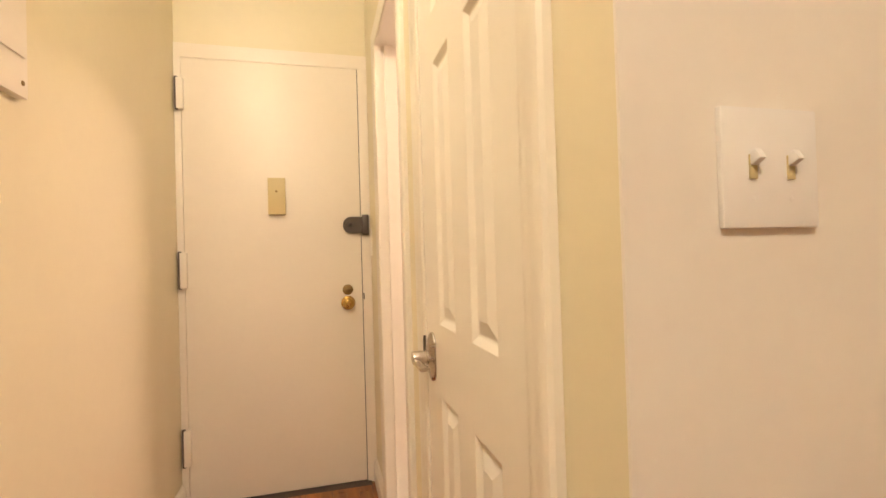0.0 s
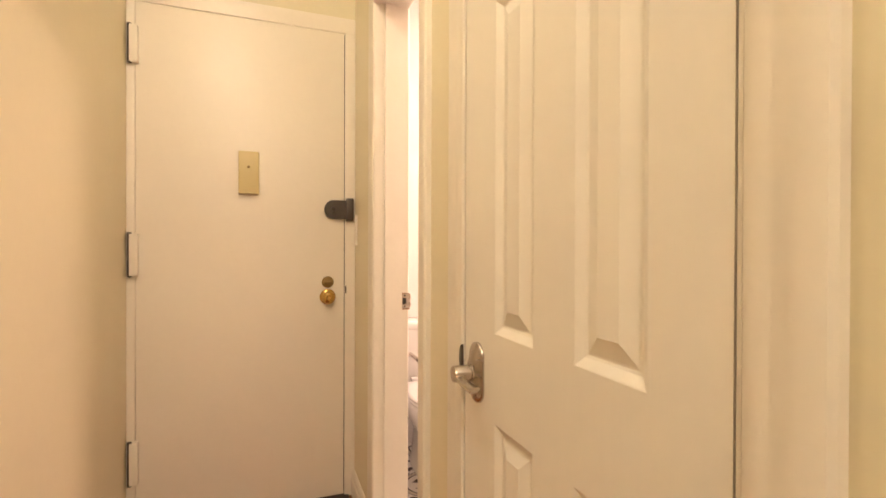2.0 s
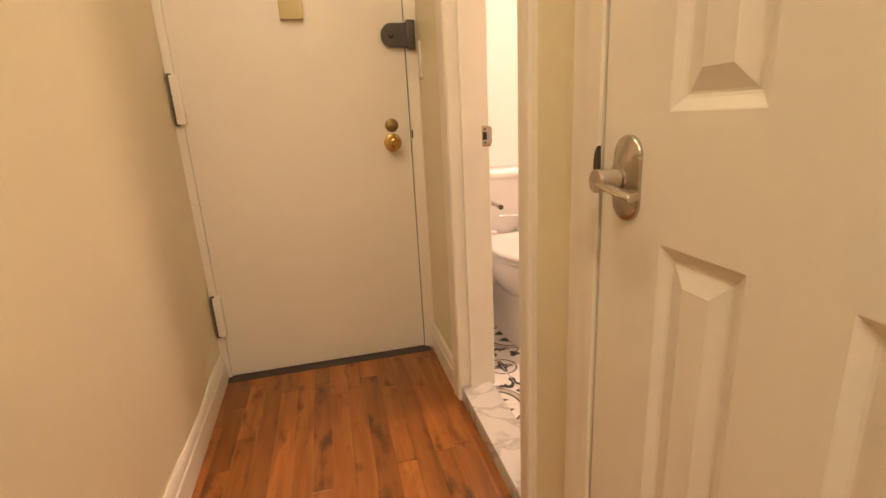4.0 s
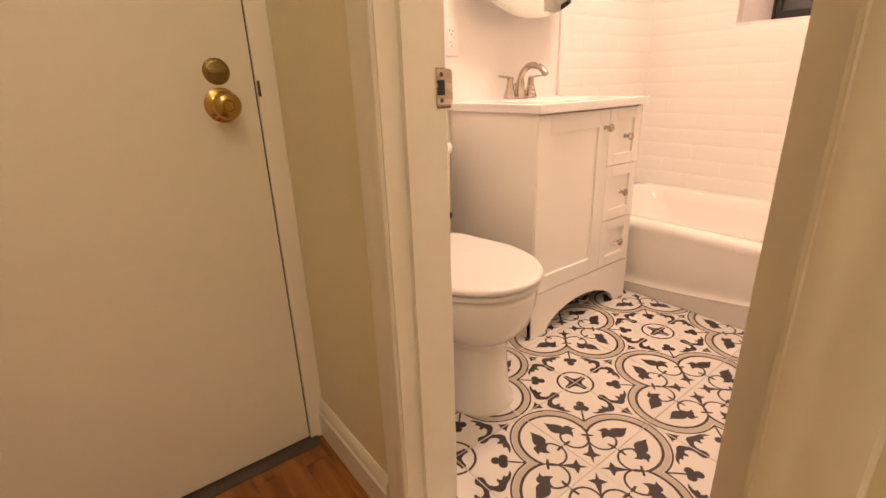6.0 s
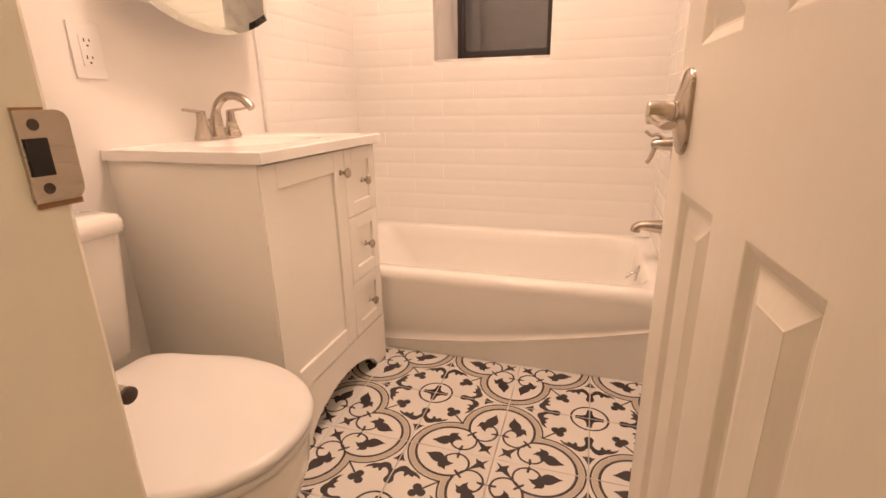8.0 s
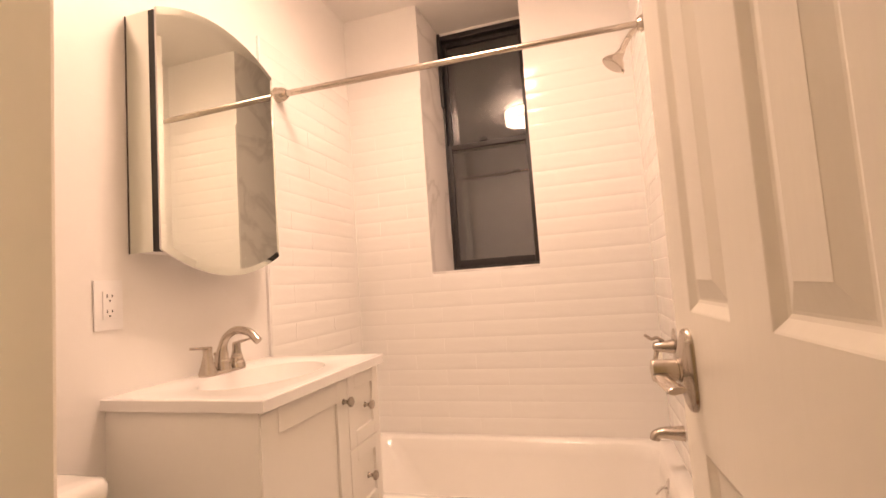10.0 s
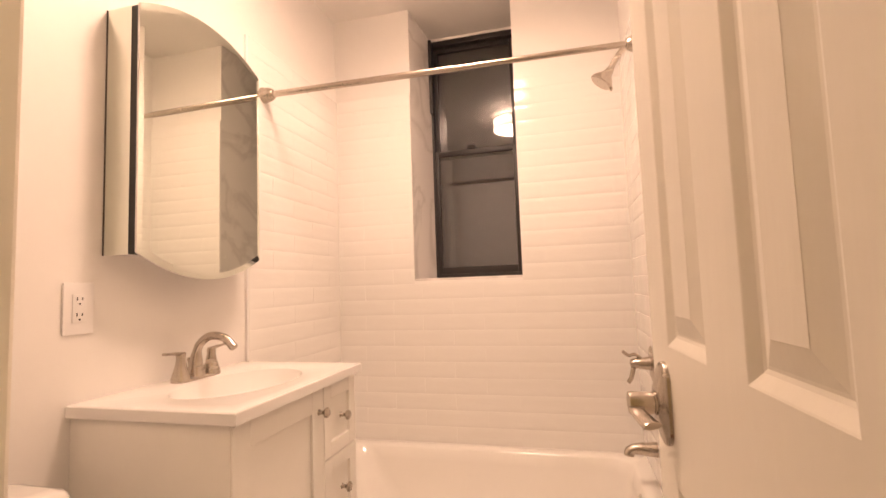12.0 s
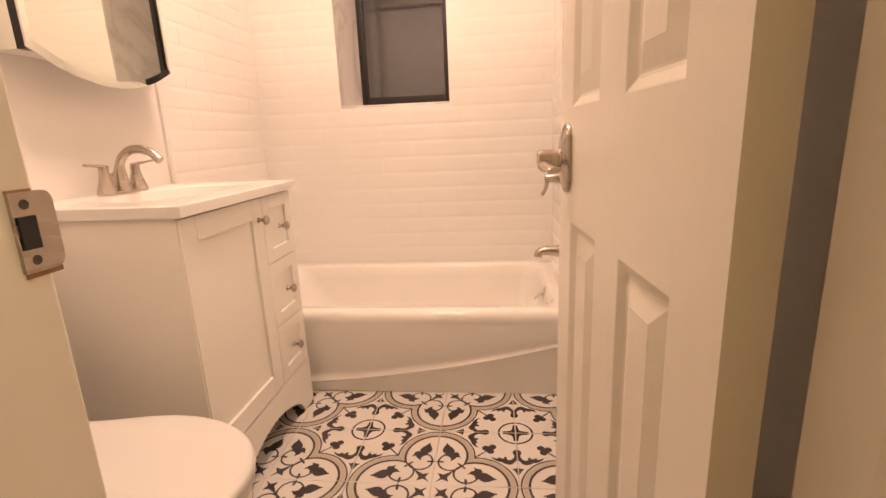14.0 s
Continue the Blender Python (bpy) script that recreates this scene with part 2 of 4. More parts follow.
def oak_material():
    m = bpy.data.materials.new("oak_strip")
    m.use_nodes = True
    nt = m.node_tree
    b = nt.nodes["Principled BSDF"]
    co = nt.nodes.new("ShaderNodeTexCoord")
    oi = nt.nodes.new("ShaderNodeObjectInfo")
    sh = nt.nodes.new("ShaderNodeVectorMath")
    sh.operation = "MULTIPLY_ADD"
    nt.links.new(oi.outputs["Random"], sh.inputs[0])
    sh.inputs[1].default_value = (37, 53, 11)
    nt.links.new(co.outputs["Object"], sh.inputs[2])
    mp = nt.nodes.new("ShaderNodeMapping")
    mp.inputs["Scale"].default_value = (20, 1.8, 20)
    nt.links.new(sh.outputs[0], mp.inputs[0])
    gr = nt.nodes.new("ShaderNodeTexNoise")
    gr.inputs["Scale"].default_value, gr.inputs["Detail"].default_value, gr.inputs["Distortion"].default_value = 1.2, 4, 0.8
    nt.links.new(mp.outputs[0], gr.inputs["Vector"])
    mp2 = nt.nodes.new("ShaderNodeMapping")
    mp2.inputs["Scale"].default_value = (17, 6, 17)
    nt.links.new(sh.outputs[0], mp2.inputs[0])
    bl = nt.nodes.new("ShaderNodeTexNoise")
    bl.inputs["Scale"].default_value, bl.inputs["Detail"].default_value = 1.0, 3
    nt.links.new(mp2.outputs[0], bl.inputs["Vector"])
    rp = nt.nodes.new("ShaderNodeValToRGB")
    rp.color_ramp.elements[0].position, rp.color_ramp.elements[0].color = 0.22, (0.19, 0.058, 0.010, 1)
    rp.color_ramp.elements[1].position, rp.color_ramp.elements[1].color = 0.75, (0.40, 0.155, 0.032, 1)
    e = rp.color_ramp.elements.new(0.5)
    e.color = (0.30, 0.102, 0.018, 1)
    nt.links.new(gr.outputs[0], rp.inputs[0])
    dk = nt.nodes.new("ShaderNodeValToRGB")
    dk.color_ramp.elements[0].position, dk.color_ramp.elements[0].color = 0.31, (0.22, 0.15, 0.11, 1)
    dk.color_ramp.elements[1].position, dk.color_ramp.elements[1].color = 0.45, (1, 1, 1, 1)
    nt.links.new(bl.outputs[0], dk.inputs[0])
    mul = nt.nodes.new("ShaderNodeMix")
    mul.data_type, mul.blend_type = "RGBA", "MULTIPLY"
    mul.inputs["Factor"].default_value = 0.8
    nt.links.new(rp.outputs[0], mul.inputs["A"])
    nt.links.new(dk.outputs[0], mul.inputs["B"])
    hs = nt.nodes.new("ShaderNodeHueSaturation")
    vr = nt.nodes.new("ShaderNodeMapRange")
    vr.inputs["To Min"].default_value, vr.inputs["To Max"].default_value = 0.74, 1.28
    nt.links.new(oi.outputs["Random"], vr.inputs["Value"])
    nt.links.new(vr.outputs[0], hs.inputs["Value"])
    nt.links.new(mul.outputs["Result"], hs.inputs["Color"])
    nt.links.new(hs.outputs[0], b.inputs["Base Color"])
    b.inputs["Roughness"].default_value = 0.34
    b.inputs["Coat Weight"].default_value, b.inputs["Coat Roughness"].default_value = 0.3, 0.22
    bp = nt.nodes.new("ShaderNodeBump")
    bp.inputs["Strength"].default_value, bp.inputs["Distance"].default_value = 0.08, 0.002
    nt.links.new(gr.outputs[0], bp.inputs["Height"])
    nt.links.new(bp.outputs[0], b.inputs["Normal"])
    return m


OAK = oak_material()


def glow(name, colour, strength):
    m = bpy.data.materials.new(name)
    m.use_nodes = True
    b = m.node_tree.nodes["Principled BSDF"]
    b.inputs["Base Color"].default_value = (0.8, 0.78, 0.74, 1)
    b.inputs["Emission Color"].default_value, b.inputs["Emission Strength"].default_value = (*colour, 1), strength
    return m


SHADE_GLOW = glow("lit_lamp_shade", WARM_BATH, 25)
DIFFUSER_GLOW = glow("lit_lamp_diffuser", WARM_BATH, 90)
HALL_GLOW = glow("lit_hall_glass", WARM, 48)

# ---- structure ----
T = 0.13
bm = bmesh.new()
ys = [-2.4 + 4.94 * k / 95 for k in range(96)]
zs = [ZC * k / 24 for k in range(25)]


def plaster(y, z):
    swell = 0.006 * noise.noise((y * 2.6, z * 0.5, 3.1)) + 0.0025 * noise.noise((y * 7, z * 1.6, 9.4))
    hollow = -0.006 * math.exp(-((y - 2.36) / 0.10) ** 2)
    return west(y) + swell * min(1, max(0, (2.5 - y) * 4)) + hollow


face = [[bm.verts.new((plaster(y, z), y, z)) for z in zs] for y in ys]
for a, b_ in zip(face, face[1:]):
    for k in range(len(zs) - 1):
        bm.faces.new((a[k], b_[k], b_[k + 1], a[k + 1]))
box(bm, X0 - T, X0 - 0.03, -2.4, YD + 0.25, 0, ZC)
struct("wall_west", bm, HALL_PAINT, "cream painted uneven plaster hall wall", "wall", 60)
struct("wall_east", boxes(
    (X1, XB0, CORNER + 0.004, CY0, 0, ZC), (X1, XB0, CY0, CY1, CZ, ZC), (X1, XB0, CY1, BY0, 0, ZC),
    (X1, XB0, BY0, BY1, BZ, ZC), (X1, XB0, BY1, YD + 0.25, 0, ZC)), HALL_PAINT, "cream painted hall wall with closet and bathroom doorways", "wall")
struct("wall_north", boxes(
    (X0 - 0.05, X0, YD, YD + 0.25, 0, ZC), (0.52, X1, YD, YD + 0.25, 0, ZC), (X0, 0.52, YD, YD + 0.25, 2.175, ZC)),
    HALL_PAINT, "cream wall around the entry door", "wall")
struct("wall_switch", boxes((X1, 2.9, CORNER, CORNER + 0.004, 0, ZC), (XB0, 2.9, CORNER + 0.004, CORNER + 0.12, 0, ZC)), SWITCH_WALL, "pale painted wall with a light switch", "wall")
# unseen walls added to close off the room, darkened to weaken their bounce
struct("wall_room_south", boxes((X0 - T, 2.9, -2.53, -2.4, 0, ZC)), DIM_UNSEEN_PAINT, "plain unseen room wall, darkened to cut bounced light", "wall")
struct("wall_room_east", boxes((2.77, 2.9, -2.4, CORNER, 0, ZC)), DIM_UNSEEN_PAINT, "plain unseen room wall, darkened to cut bounced light", "wall")
# unseen wall added to close the closet and keep its inside dark
struct("wall_closet_back", boxes((1.2, 1.26, CORNER + 0.12, YB0 - 0.12, 0, ZC)), DIM_UNSEEN_PAINT, "plain unseen closet back wall in darkened paint", "wall")
struct("ceiling", boxes((X0 - T, 2.9, -2.53, YD + 0.25, ZC, ZC + 0.1)), CEILING_PAINT, "white painted hall ceiling", "ceiling")
struct("ceiling_bathroom", boxes((XB0, 3.14, YB0 - 0.12, YB1 + 0.12, ZCB, ZCB + 0.1)), BATH_PAINT, "white painted bathroom ceiling", "ceiling")

# window recess
WY0, WY1, WZ0 = 1.927, 2.458, 1.165
XW = 3.02
struct("wall_bath_east", boxes((XW, 3.14, WY0, WY1, ZCB - 0.015, ZCB), 
    (XB1, 3.14, YB0 - 0.12, WY0, 0, ZCB), (XB1, 3.14, WY1, YB1 + 0.12, 0, ZCB), (XB1, 3.14, WY0, WY1, 0, WZ0)),
    BATH_PAINT, "white bathroom wall with a deep window recess", "wall")
struct("wall_bath_north", boxes((XB0, XB1, YB1, YB1 + 0.12, 0, ZCB)), BATH_PAINT, "white painted bathroom wall", "wall")
struct("wall_bath_south", boxes((XB0, XB1, YB0 - 0.12, YB0, 0, ZCB)), BATH_PAINT, "white bathroom wall behind the open door", "wall")
struct("wall_bath_west", boxes((XB0, XB0 + 0.006, YB0, BY0 - 0.06, ZB, ZCB), (XB0, XB0 + 0.006, BY1 + 0.06, YB1, ZB, ZCB),
                               (XB0, XB0 + 0.006, BY0 - 0.06, BY1 + 0.06, BZ + 0.06, ZCB)), BATH_PAINT, "white painted bathroom wall skin", "wall")
struct("floor_bathroom", boxes((XB0, XB1, YB0, YB1, 0, ZB - 0.0085)), FLOOR_GROUT, "grey grout bed under the bathroom tiles", "floor")
struct("floor", boxes((X0 - T, 2.9, -2.53, YD + 0.25, -0.1, -0.012)), OAK, "oak subfloor under the strips", "floor")
struct("threshold", boxes((X1 - 0.004, XB0, BY0, BY1, -0.012, ZB + 0.006), bevel=0.004), MARBLE, "grey veined white marble threshold", "threshold")

# cornice above the entry door
CORN = [(0, 2.755), (0.014, 2.755), (0.016, 2.778), (0.03, 2.786), (0.034, 2.812), (0.058, 2.84), (0.062, 2.862), (0.085, 2.866), (0.088, ZC), (0, ZC)]
bm = prism([(YD - a, z) for a, z in CORN], 0, X0, X1)
struct("trim_cornice", bm, TRIM_PAINT, "stepped cream plaster cornice", "trim", 30)

BASE = [(-0.012, 0), (0.016, 0), (0.016, 0.078), (0.012, 0.084), (0.012, 0.098), (0.007, 0.112), (0.003, 0.118), (-0.012, 0.118)]
bm = bmesh.new()
lo = [bm.verts.new((west(-2.4) + a, -2.4, z)) for a, z in BASE]
hi = [bm.verts.new((west(YD) + a, YD - 0.014, z)) for a, z in BASE]
for k in range(len(BASE)):
    bm.faces.new((lo[k], lo[(k + 1) % len(BASE)], hi[(k + 1) % len(BASE)], hi[k]))
bm.faces.new(hi)
struct("baseboard_west", bm, TRIM_PAINT, "cream painted moulded baseboard", "baseboard", 30)
bm = prism([(X1 - a, z) for a, z in BASE], 1, BY1 + 0.085, YD)
prism([(X1 - a, z) for a, z in BASE], 1, CY1 + 0.075, BY0 - 0.085, bm)
prism([(X1 - a, z) for a, z in BASE], 1, CORNER, CY0 - 0.075, bm)
struct("baseboard_east", bm, TRIM_PAINT, "cream painted moulded baseboard", "baseboard", 30)


def casing(name, y0, y1, z1, w, x, out, label):
    """A moulded casing round a doorway in a wall that faces along x; out is the sign of its face."""
    prof = [(0, 0), (0, 0.010), (0.04, 0.0135), (0.16, 0.016), (0.34, 0.0165), (0.44, 0.0155), (0.56, 0.0175), (0.86, 0.0195), (0.95, 0.018), (1, 0.012), (1, 0)]
    bm = bmesh.new()
    loops = []
    for f, d in prof:
        o = f * w
        loops.append([bm.verts.new(p) for p in ((x + out * d, y0 - o, 0), (x + out * d, y0 - o, z1 + o), (x + out * d, y1 + o, z1 + o), (x + out * d, y1 + o, 0))])
    for a, b in zip(loops, loops[1:]):
        for k in range(3):
            bm.faces.new((a[k], a[k + 1], b[k + 1], b[k]))
    return struct(name, bm, TRIM_PAINT, label, "trim", 25)


casing("trim_closet_casing", CY0 - 0.004, CY1 + 0.002, CZ, 0.072, X1, -1, "cream painted moulded closet door casing")
casing("trim_bathroom_casing", BY0, BY1, BZ, 0.066, X1, -1, "cream painted moulded bathroom door casing")
casing("trim_bathroom_inner_casing", BY0, BY1, BZ, 0.055, XB0, 1, "white painted casing inside the bathroom")
# jamb linings with a stop
bm = boxes((X1 - 0.008, XB0 + 0.006, BY1 - 0.004, BY1 + 0.002, ZB, BZ),            (X1 - 0.008, XB0 + 0.006, BY0, BY1, BZ - 0.004, BZ + 0.002),
           (X1 + 0.03, X1 + 0.068, BY1 - 0.016, BY1 - 0.004, ZB, BZ), (X1 + 0.03, X1 + 0.068, BY0 + 0.004, BY0 + 0.012, ZB, BZ))
prism([(X1 - 0.008, BY0 - 0.002), (XB0 + 0.006, BY0 - 0.002), (XB0 + 0.006, BY0 + 0.020), (X1 + 0.06, BY0 + 0.010), (X1 - 0.008, BY0 + 0.004)], 2, ZB, BZ, bm)
struct("trim_bathroom_jamb", bm, TRIM_PAINT, "cream painted door jamb with a stop", "trim")

# entry door frame
bm = boxes((X0, -0.336, YD + 0.021, YD + 0.2, 0, 2.175), (0.502, 0.5495, YD - 0.014, YD + 0.02, 0, 2.155), (X0, 0.5495, YD - 0.012, YD + 0.02, 2.155, 2.225),
           (0.502, 0.52, YD, YD + 0.2, 0, 2.175), (X0, -0.336, YD - 0.014, YD + 0.02, 0, 2.155), bevel=0.002)
struct("trim_entry_frame", bm, ENTRY_PAINT, "cream painted steel entry door frame", "trim")
bm = prism([(YD - 0.050, -0.012), (YD - 0.046, 0.003), (YD - 0.02, 0.008), (YD + 0.06, 0.008), (YD + 0.06, -0.012)], 0, -0.355, 0.52)
struct("door_saddle", bm, SADDLE_METAL, "worn dark grey metal door saddle", "threshold")
# unseen backing added behind the shut entry door, in the same darkened paint
struct("wall_outside_entry", boxes((-0.5, 0.7, YD + 0.26, YD + 0.3, 0, ZC)), DIM_UNSEEN_PAINT, "plain unseen wall added behind the entry door, darkened paint", "wall")


# ---- six-panel doors ----
def panel_door(name, w, h, label, cat, rows, cols, m, thick=0.035):
    """A moulded six-panel door in its own x-z plane, front face at y = 0 facing -y, hinge at x = 0."""
    root = new(name)
    tagged(root, label, cat, "", "structure")
    root.matrix_basis = m
    bm = bmesh.new()

    def grid(y, flip):
        xs = sorted({0, w, *[c for p in cols for c in p]})
        zs = sorted({0, h, *[r for p in rows for r in p]})
        vert = {}

        def v(x, z, d=0):
            k = (round(x, 5), round(z, 5), round(d, 5))
            if k not in vert:
                vert[k] = bm.verts.new((x, y + (d if not flip else -d), z))
            return vert[k]

        def quad(a, b, c, d):
            bm.faces.new((a, b, c, d) if not flip else (d, c, b, a))
        for i in range(len(xs) - 1):
            for j in range(len(zs) - 1):
                x0, x1, z0, z1 = xs[i], xs[i + 1], zs[j], zs[j + 1]
                if (x0, x1) in cols and (z0, z1) in rows:
                    steps = [(0, 0), (0.002, 0.0008), (0.013, 0.0074), (0.017, 0.0086), (0.020, 0.0082), (0.0430, 0.0009), (0.0438, 0.0004)]
                    for (o1, d1), (o2, d2) in zip(steps, steps[1:]):
                        A = [v(x0 + o1, z0 + o1, d1), v(x1 - o1, z0 + o1, d1), v(x1 - o1, z1 - o1, d1), v(x0 + o1, z1 - o1, d1)]
                        B = [v(x0 + o2, z0 + o2, d2), v(x1 - o2, z0 + o2, d2), v(x1 - o2, z1 - o2, d2), v(x0 + o2, z1 - o2, d2)]
                        for k in range(4):
                            quad(A[k], A[(k + 1) % 4], B[(k + 1) % 4], B[k])
                    quad(*B)
                else:
                    quad(v(x0, z0), v(x1, z0), v(x1, z1), v(x0, z1))
        return vert
    grid(0, False)
    grid(thick, True)
    for q in (((0, 0, 0), (0, thick, 0), (0, thick, h), (0, 0, h)), ((w, 0, 0), (w, 0, h), (w, thick, h), (w, thick, 0)),
              ((0, 0, h), (0, thick, h), (w, thick, h), (w, 0, h)), ((0, 0, 0), (w, 0, 0), (w, thick, 0), (0, thick, 0))):
        bm.faces.new([bm.verts.new(p) for p in q])
    bmesh.ops.remove_doubles(bm, verts=bm.verts[:], dist=1e-5)
    part("door_leaf", bm, DOOR_PAINT, root, "", 7)
    return root


def lever_set(root, x, z, y, side, lean=1):
    """A nickel lever with an elongated rose on a door face at y; side is the sign in which it stands out, lean the way the lever points."""
    bm = bmesh.new()
    n = 44
    outline = []
    for k in range(n):
        a = 2 * math.pi * k / n
        outline.append((x + 0.0275 * math.cos(a), z + (0.031 if math.sin(a) > 0 else -0.031) + 0.026 * math.sin(a)))
    loops = []
    for sx, sz, d in ((1.0, 1.0, 0.0), (1.0, 1.0, 0.004), (0.93, 0.97, 0.0065), (0.80, 0.86, 0.009), (0.66, 0.62, 0.012), (0.6, 0.42, 0.015)):
        loops.append([bm.verts.new((x + (px - x) * sx, y + side * d, z + (pz - z) * sz)) for px, pz in outline])
    loft(loops, bm)
    part("rose", bm, NICKEL, root, "brushed nickel oval rose", 50)
    m = Matrix.Translation((x, y, z)) @ Matrix.Rotation(radians(90 if side < 0 else -90), 4, "X")
    bm = lathe([(0.0, 0.012), (0.0165, 0.012), (0.0165, 0.018), (0.0140, 0.0185), (0.0140, 0.020), (0.0152, 0.0205), (0.0156, 0.048), (0.0148, 0.0505), (0.010, 0.0515), (0.0, 0.052)], 32, m)
    pts = curve_pts([(x, y + side * 0.042, z - 0.003), (x + lean * 0.018, y + side * 0.043, z - 0.005), (x + lean * 0.036, y + side * 0.040, z - 0.010), (x + lean * 0.052, y + side * 0.036, z - 0.013), (x + lean * 0.062, y + side * 0.033, z - 0.015)], 6)
    rr = [0.010 + 0.003 * k / (len(pts) - 3) for k in range(len(pts) - 2)] + [0.0125, 0.007]
    sweep(pts, rr, 16, bm, 0.42)
    part("lever", bm, NICKEL, root, "brushed nickel lever handle", 40)


PANEL_ROWS = [(0.21, 0.844), (1.002, 1.586), (1.698, 1.885)]


# closet door, shut, hinged at its south edge
closet = panel_door("door_closet", CY1 - CY0 - 0.0090, 2.03, "closed cream six-panel closet door with a nickel lever", "door",
                    PANEL_ROWS, [(0.129, 0.257), (0.358, 0.484)], pose(X1 - 0.008, CY1 - 0.004, 0.012, 0, 0, -90))
part("hinge_gap", boxes((0.5812, 0.5838, 0.003, 0.034, 0.0, 2.03)), DARK_GAP, closet, "dark gap at the hinge edge")
lever_set(closet, 0.060, 0.918, 0, -1, 1)
struct("trim_closet_jamb", boxes((X1 - 0.009, X1 + 0.03, CY0 - 0.003, CY1 - 0.5882, 0, CZ), bevel=0.0006), TRIM_PAINT, "cream painted closet door jamb edge", "trim")
lip = [(CY1 - 0.003, 0.914)] + [(CY1 - 0.003 + 0.012 * math.cos(radians(a)), 0.944 + 0.027 * math.sin(radians(a))) for a in range(-80, 90, 16)]
struct("trim_closet_strike", prism(lip, 0, X1 - 0.017, X1 - 0.0115), GUNMETAL, "dark metal lip of the closet strike plate", "trim")
# the bathroom door, standing open into the bathroom
bath_door = panel_door("door_bathroom", 0.552, 2.02, "open cream six-panel bathroom door with a nickel lever", "door",
                       [(0.175, 0.802), (0.986, 1.566), (1.678, 1.865)], [(0.085, 0.230), (0.327, 0.467)], pose(1.236, 1.606, ZB + 0.012, 0, 0, 183.9))
lever_set(bath_door, 0.060, 0.905, 0, -1, 1)
lever_set(bath_door, 0.060, 0.905, 0.035, 1, 1)
for z in (0.2, 1.72):
    part("hinge", lathe([(0, z), (0.007, z), (0.007, z + 0.09), (0, z + 0.09)], 12, Matrix.Translation((0.556, 0.040, 0))), TRIM_PAINT, bath_door)

# strike plate on the far jamb
strike = thing("strike_plate", "nickel strike plate on the bathroom door jamb", "strike plate")
bm = bmesh.new()
SX, SZ, SY = 0.667, 0.958, BY1 - 0.004
out = []
for sx, sz, a0 in ((1, 1, 0), (-1, 1, 90), (-1, -1, 180), (1, -1, 270)):
    r = 0.008 if sx > 0 else 0.001
    for k in range(5):
        a = radians(a0 + 90 * k / 4)
        out.append((SX + sx * (0.0165 - r) + r * math.cos(a), SZ + sz * (0.0295 - r) + r * math.sin(a)))
hole = [(SX - 0.0145, SZ - 0.012), (SX - 0.001, SZ - 0.012), (SX - 0.001, SZ + 0.012), (SX - 0.0145, SZ + 0.012)]
prism(out, 1, SY - 0.003, SY, bm)
part("plate", bm, NICKEL, strike, "brushed nickel plate", 30)
part("latch_hole", prism(hole, 1, SY - 0.0045, SY - 0.003), BLACK, strike, "dark latch hole")
for z in (SZ + 0.0205, SZ - 0.0205):
    part("screw", lathe([(0.0038, 0), (0.0034, 0.0006), (0.0018, 0.0004), (0.0012, 0.0001), (0, 0.0001)], 16, Matrix.Translation((SX - 0.0065, SY - 0.003, z)) @ Matrix.Rotation(radians(90), 4, "X")), GUNMETAL, strike, "dull grey screw with a dark recess")
part("mortise_edge", boxes((SX - 0.0165, SX + 0.003, SY - 0.0012, SY, SZ + 0.0295, SZ + 0.0312)), RAW_WOOD, strike, "thin bare wood edge above the plate")
part("mortise_edge", boxes((SX - 0.015, SX + 0.014, SY - 0.0015, SY, SZ - 0.0335, SZ - 0.0295)), RAW_WOOD, strike, "bare wood chip under the plate")

# ---- entry door ----
entry = tagged(new("door_entry"), "closed cream flush steel entry door with brass knob", "door", "", "structure")
part("door_leaf", boxes((-0.3345, 0.4985, YD - 0.010, YD + 0.04, 0.013, 2.1535), bevel=0.001), ENTRY_PAINT, entry)
part("edge_gap", boxes((0.4987, 0.5035, YD - 0.006, YD + 0.03, 0.02, 2.151)), DARK_GAP, entry, "dark gap along the door edge")
for z0, z1 in ((1.90, 2.05), (1.045, 1.215), (0.205, 0.375)):
    bm = boxes((-0.352, -0.322, YD - 0.036, YD - 0.008, z0, z1), bevel=0.004)
    hg = part("hinge", bm, ENTRY_PAINT, entry, "thick painted steel hinge")
    part("pin", lathe([(0, z0 - 0.006), (0.008, z0 - 0.004), (0.009, z0), (0.009, z1), (0.008, z1 + 0.004), (0, z1 + 0.006)], 12, Matrix.Translation((-0.352, YD - 0.026, 0))), SADDLE_METAL, hg, "dark steel hinge pin")
plate = part("chime_cover", boxes((0.048, 0.130, YD - 0.034, YD - 0.006, 1.392, 1.575), bevel=0.004), BEIGE, entry, "beige plastic peephole chime cover")
part("button", lathe([(0, 0), (0.006, 0), (0.005, 0.003), (0, 0.004)], 16, Matrix.Translation((0.088, YD - 0.034, 1.507)) @ Matrix.Rotation(radians(90), 4, "X")), DARK_BRASS, plate)
fac = Matrix.Rotation(radians(90), 4, "X")
part("deadbolt", lathe([(0, 0), (0.027, 0), (0.027, 0.004), (0.022, 0.009), (0.018, 0.010), (0, 0.010)], 32, Matrix.Translation((0.425, YD - 0.006, 1.002)) @ fac), DARK_BRASS, entry, "tarnished brass deadbolt turn")
part("thumb_turn", boxes((0.406, 0.444, YD - 0.026, YD - 0.015, 0.996, 1.008), bevel=0.003), DARK_BRASS, entry)
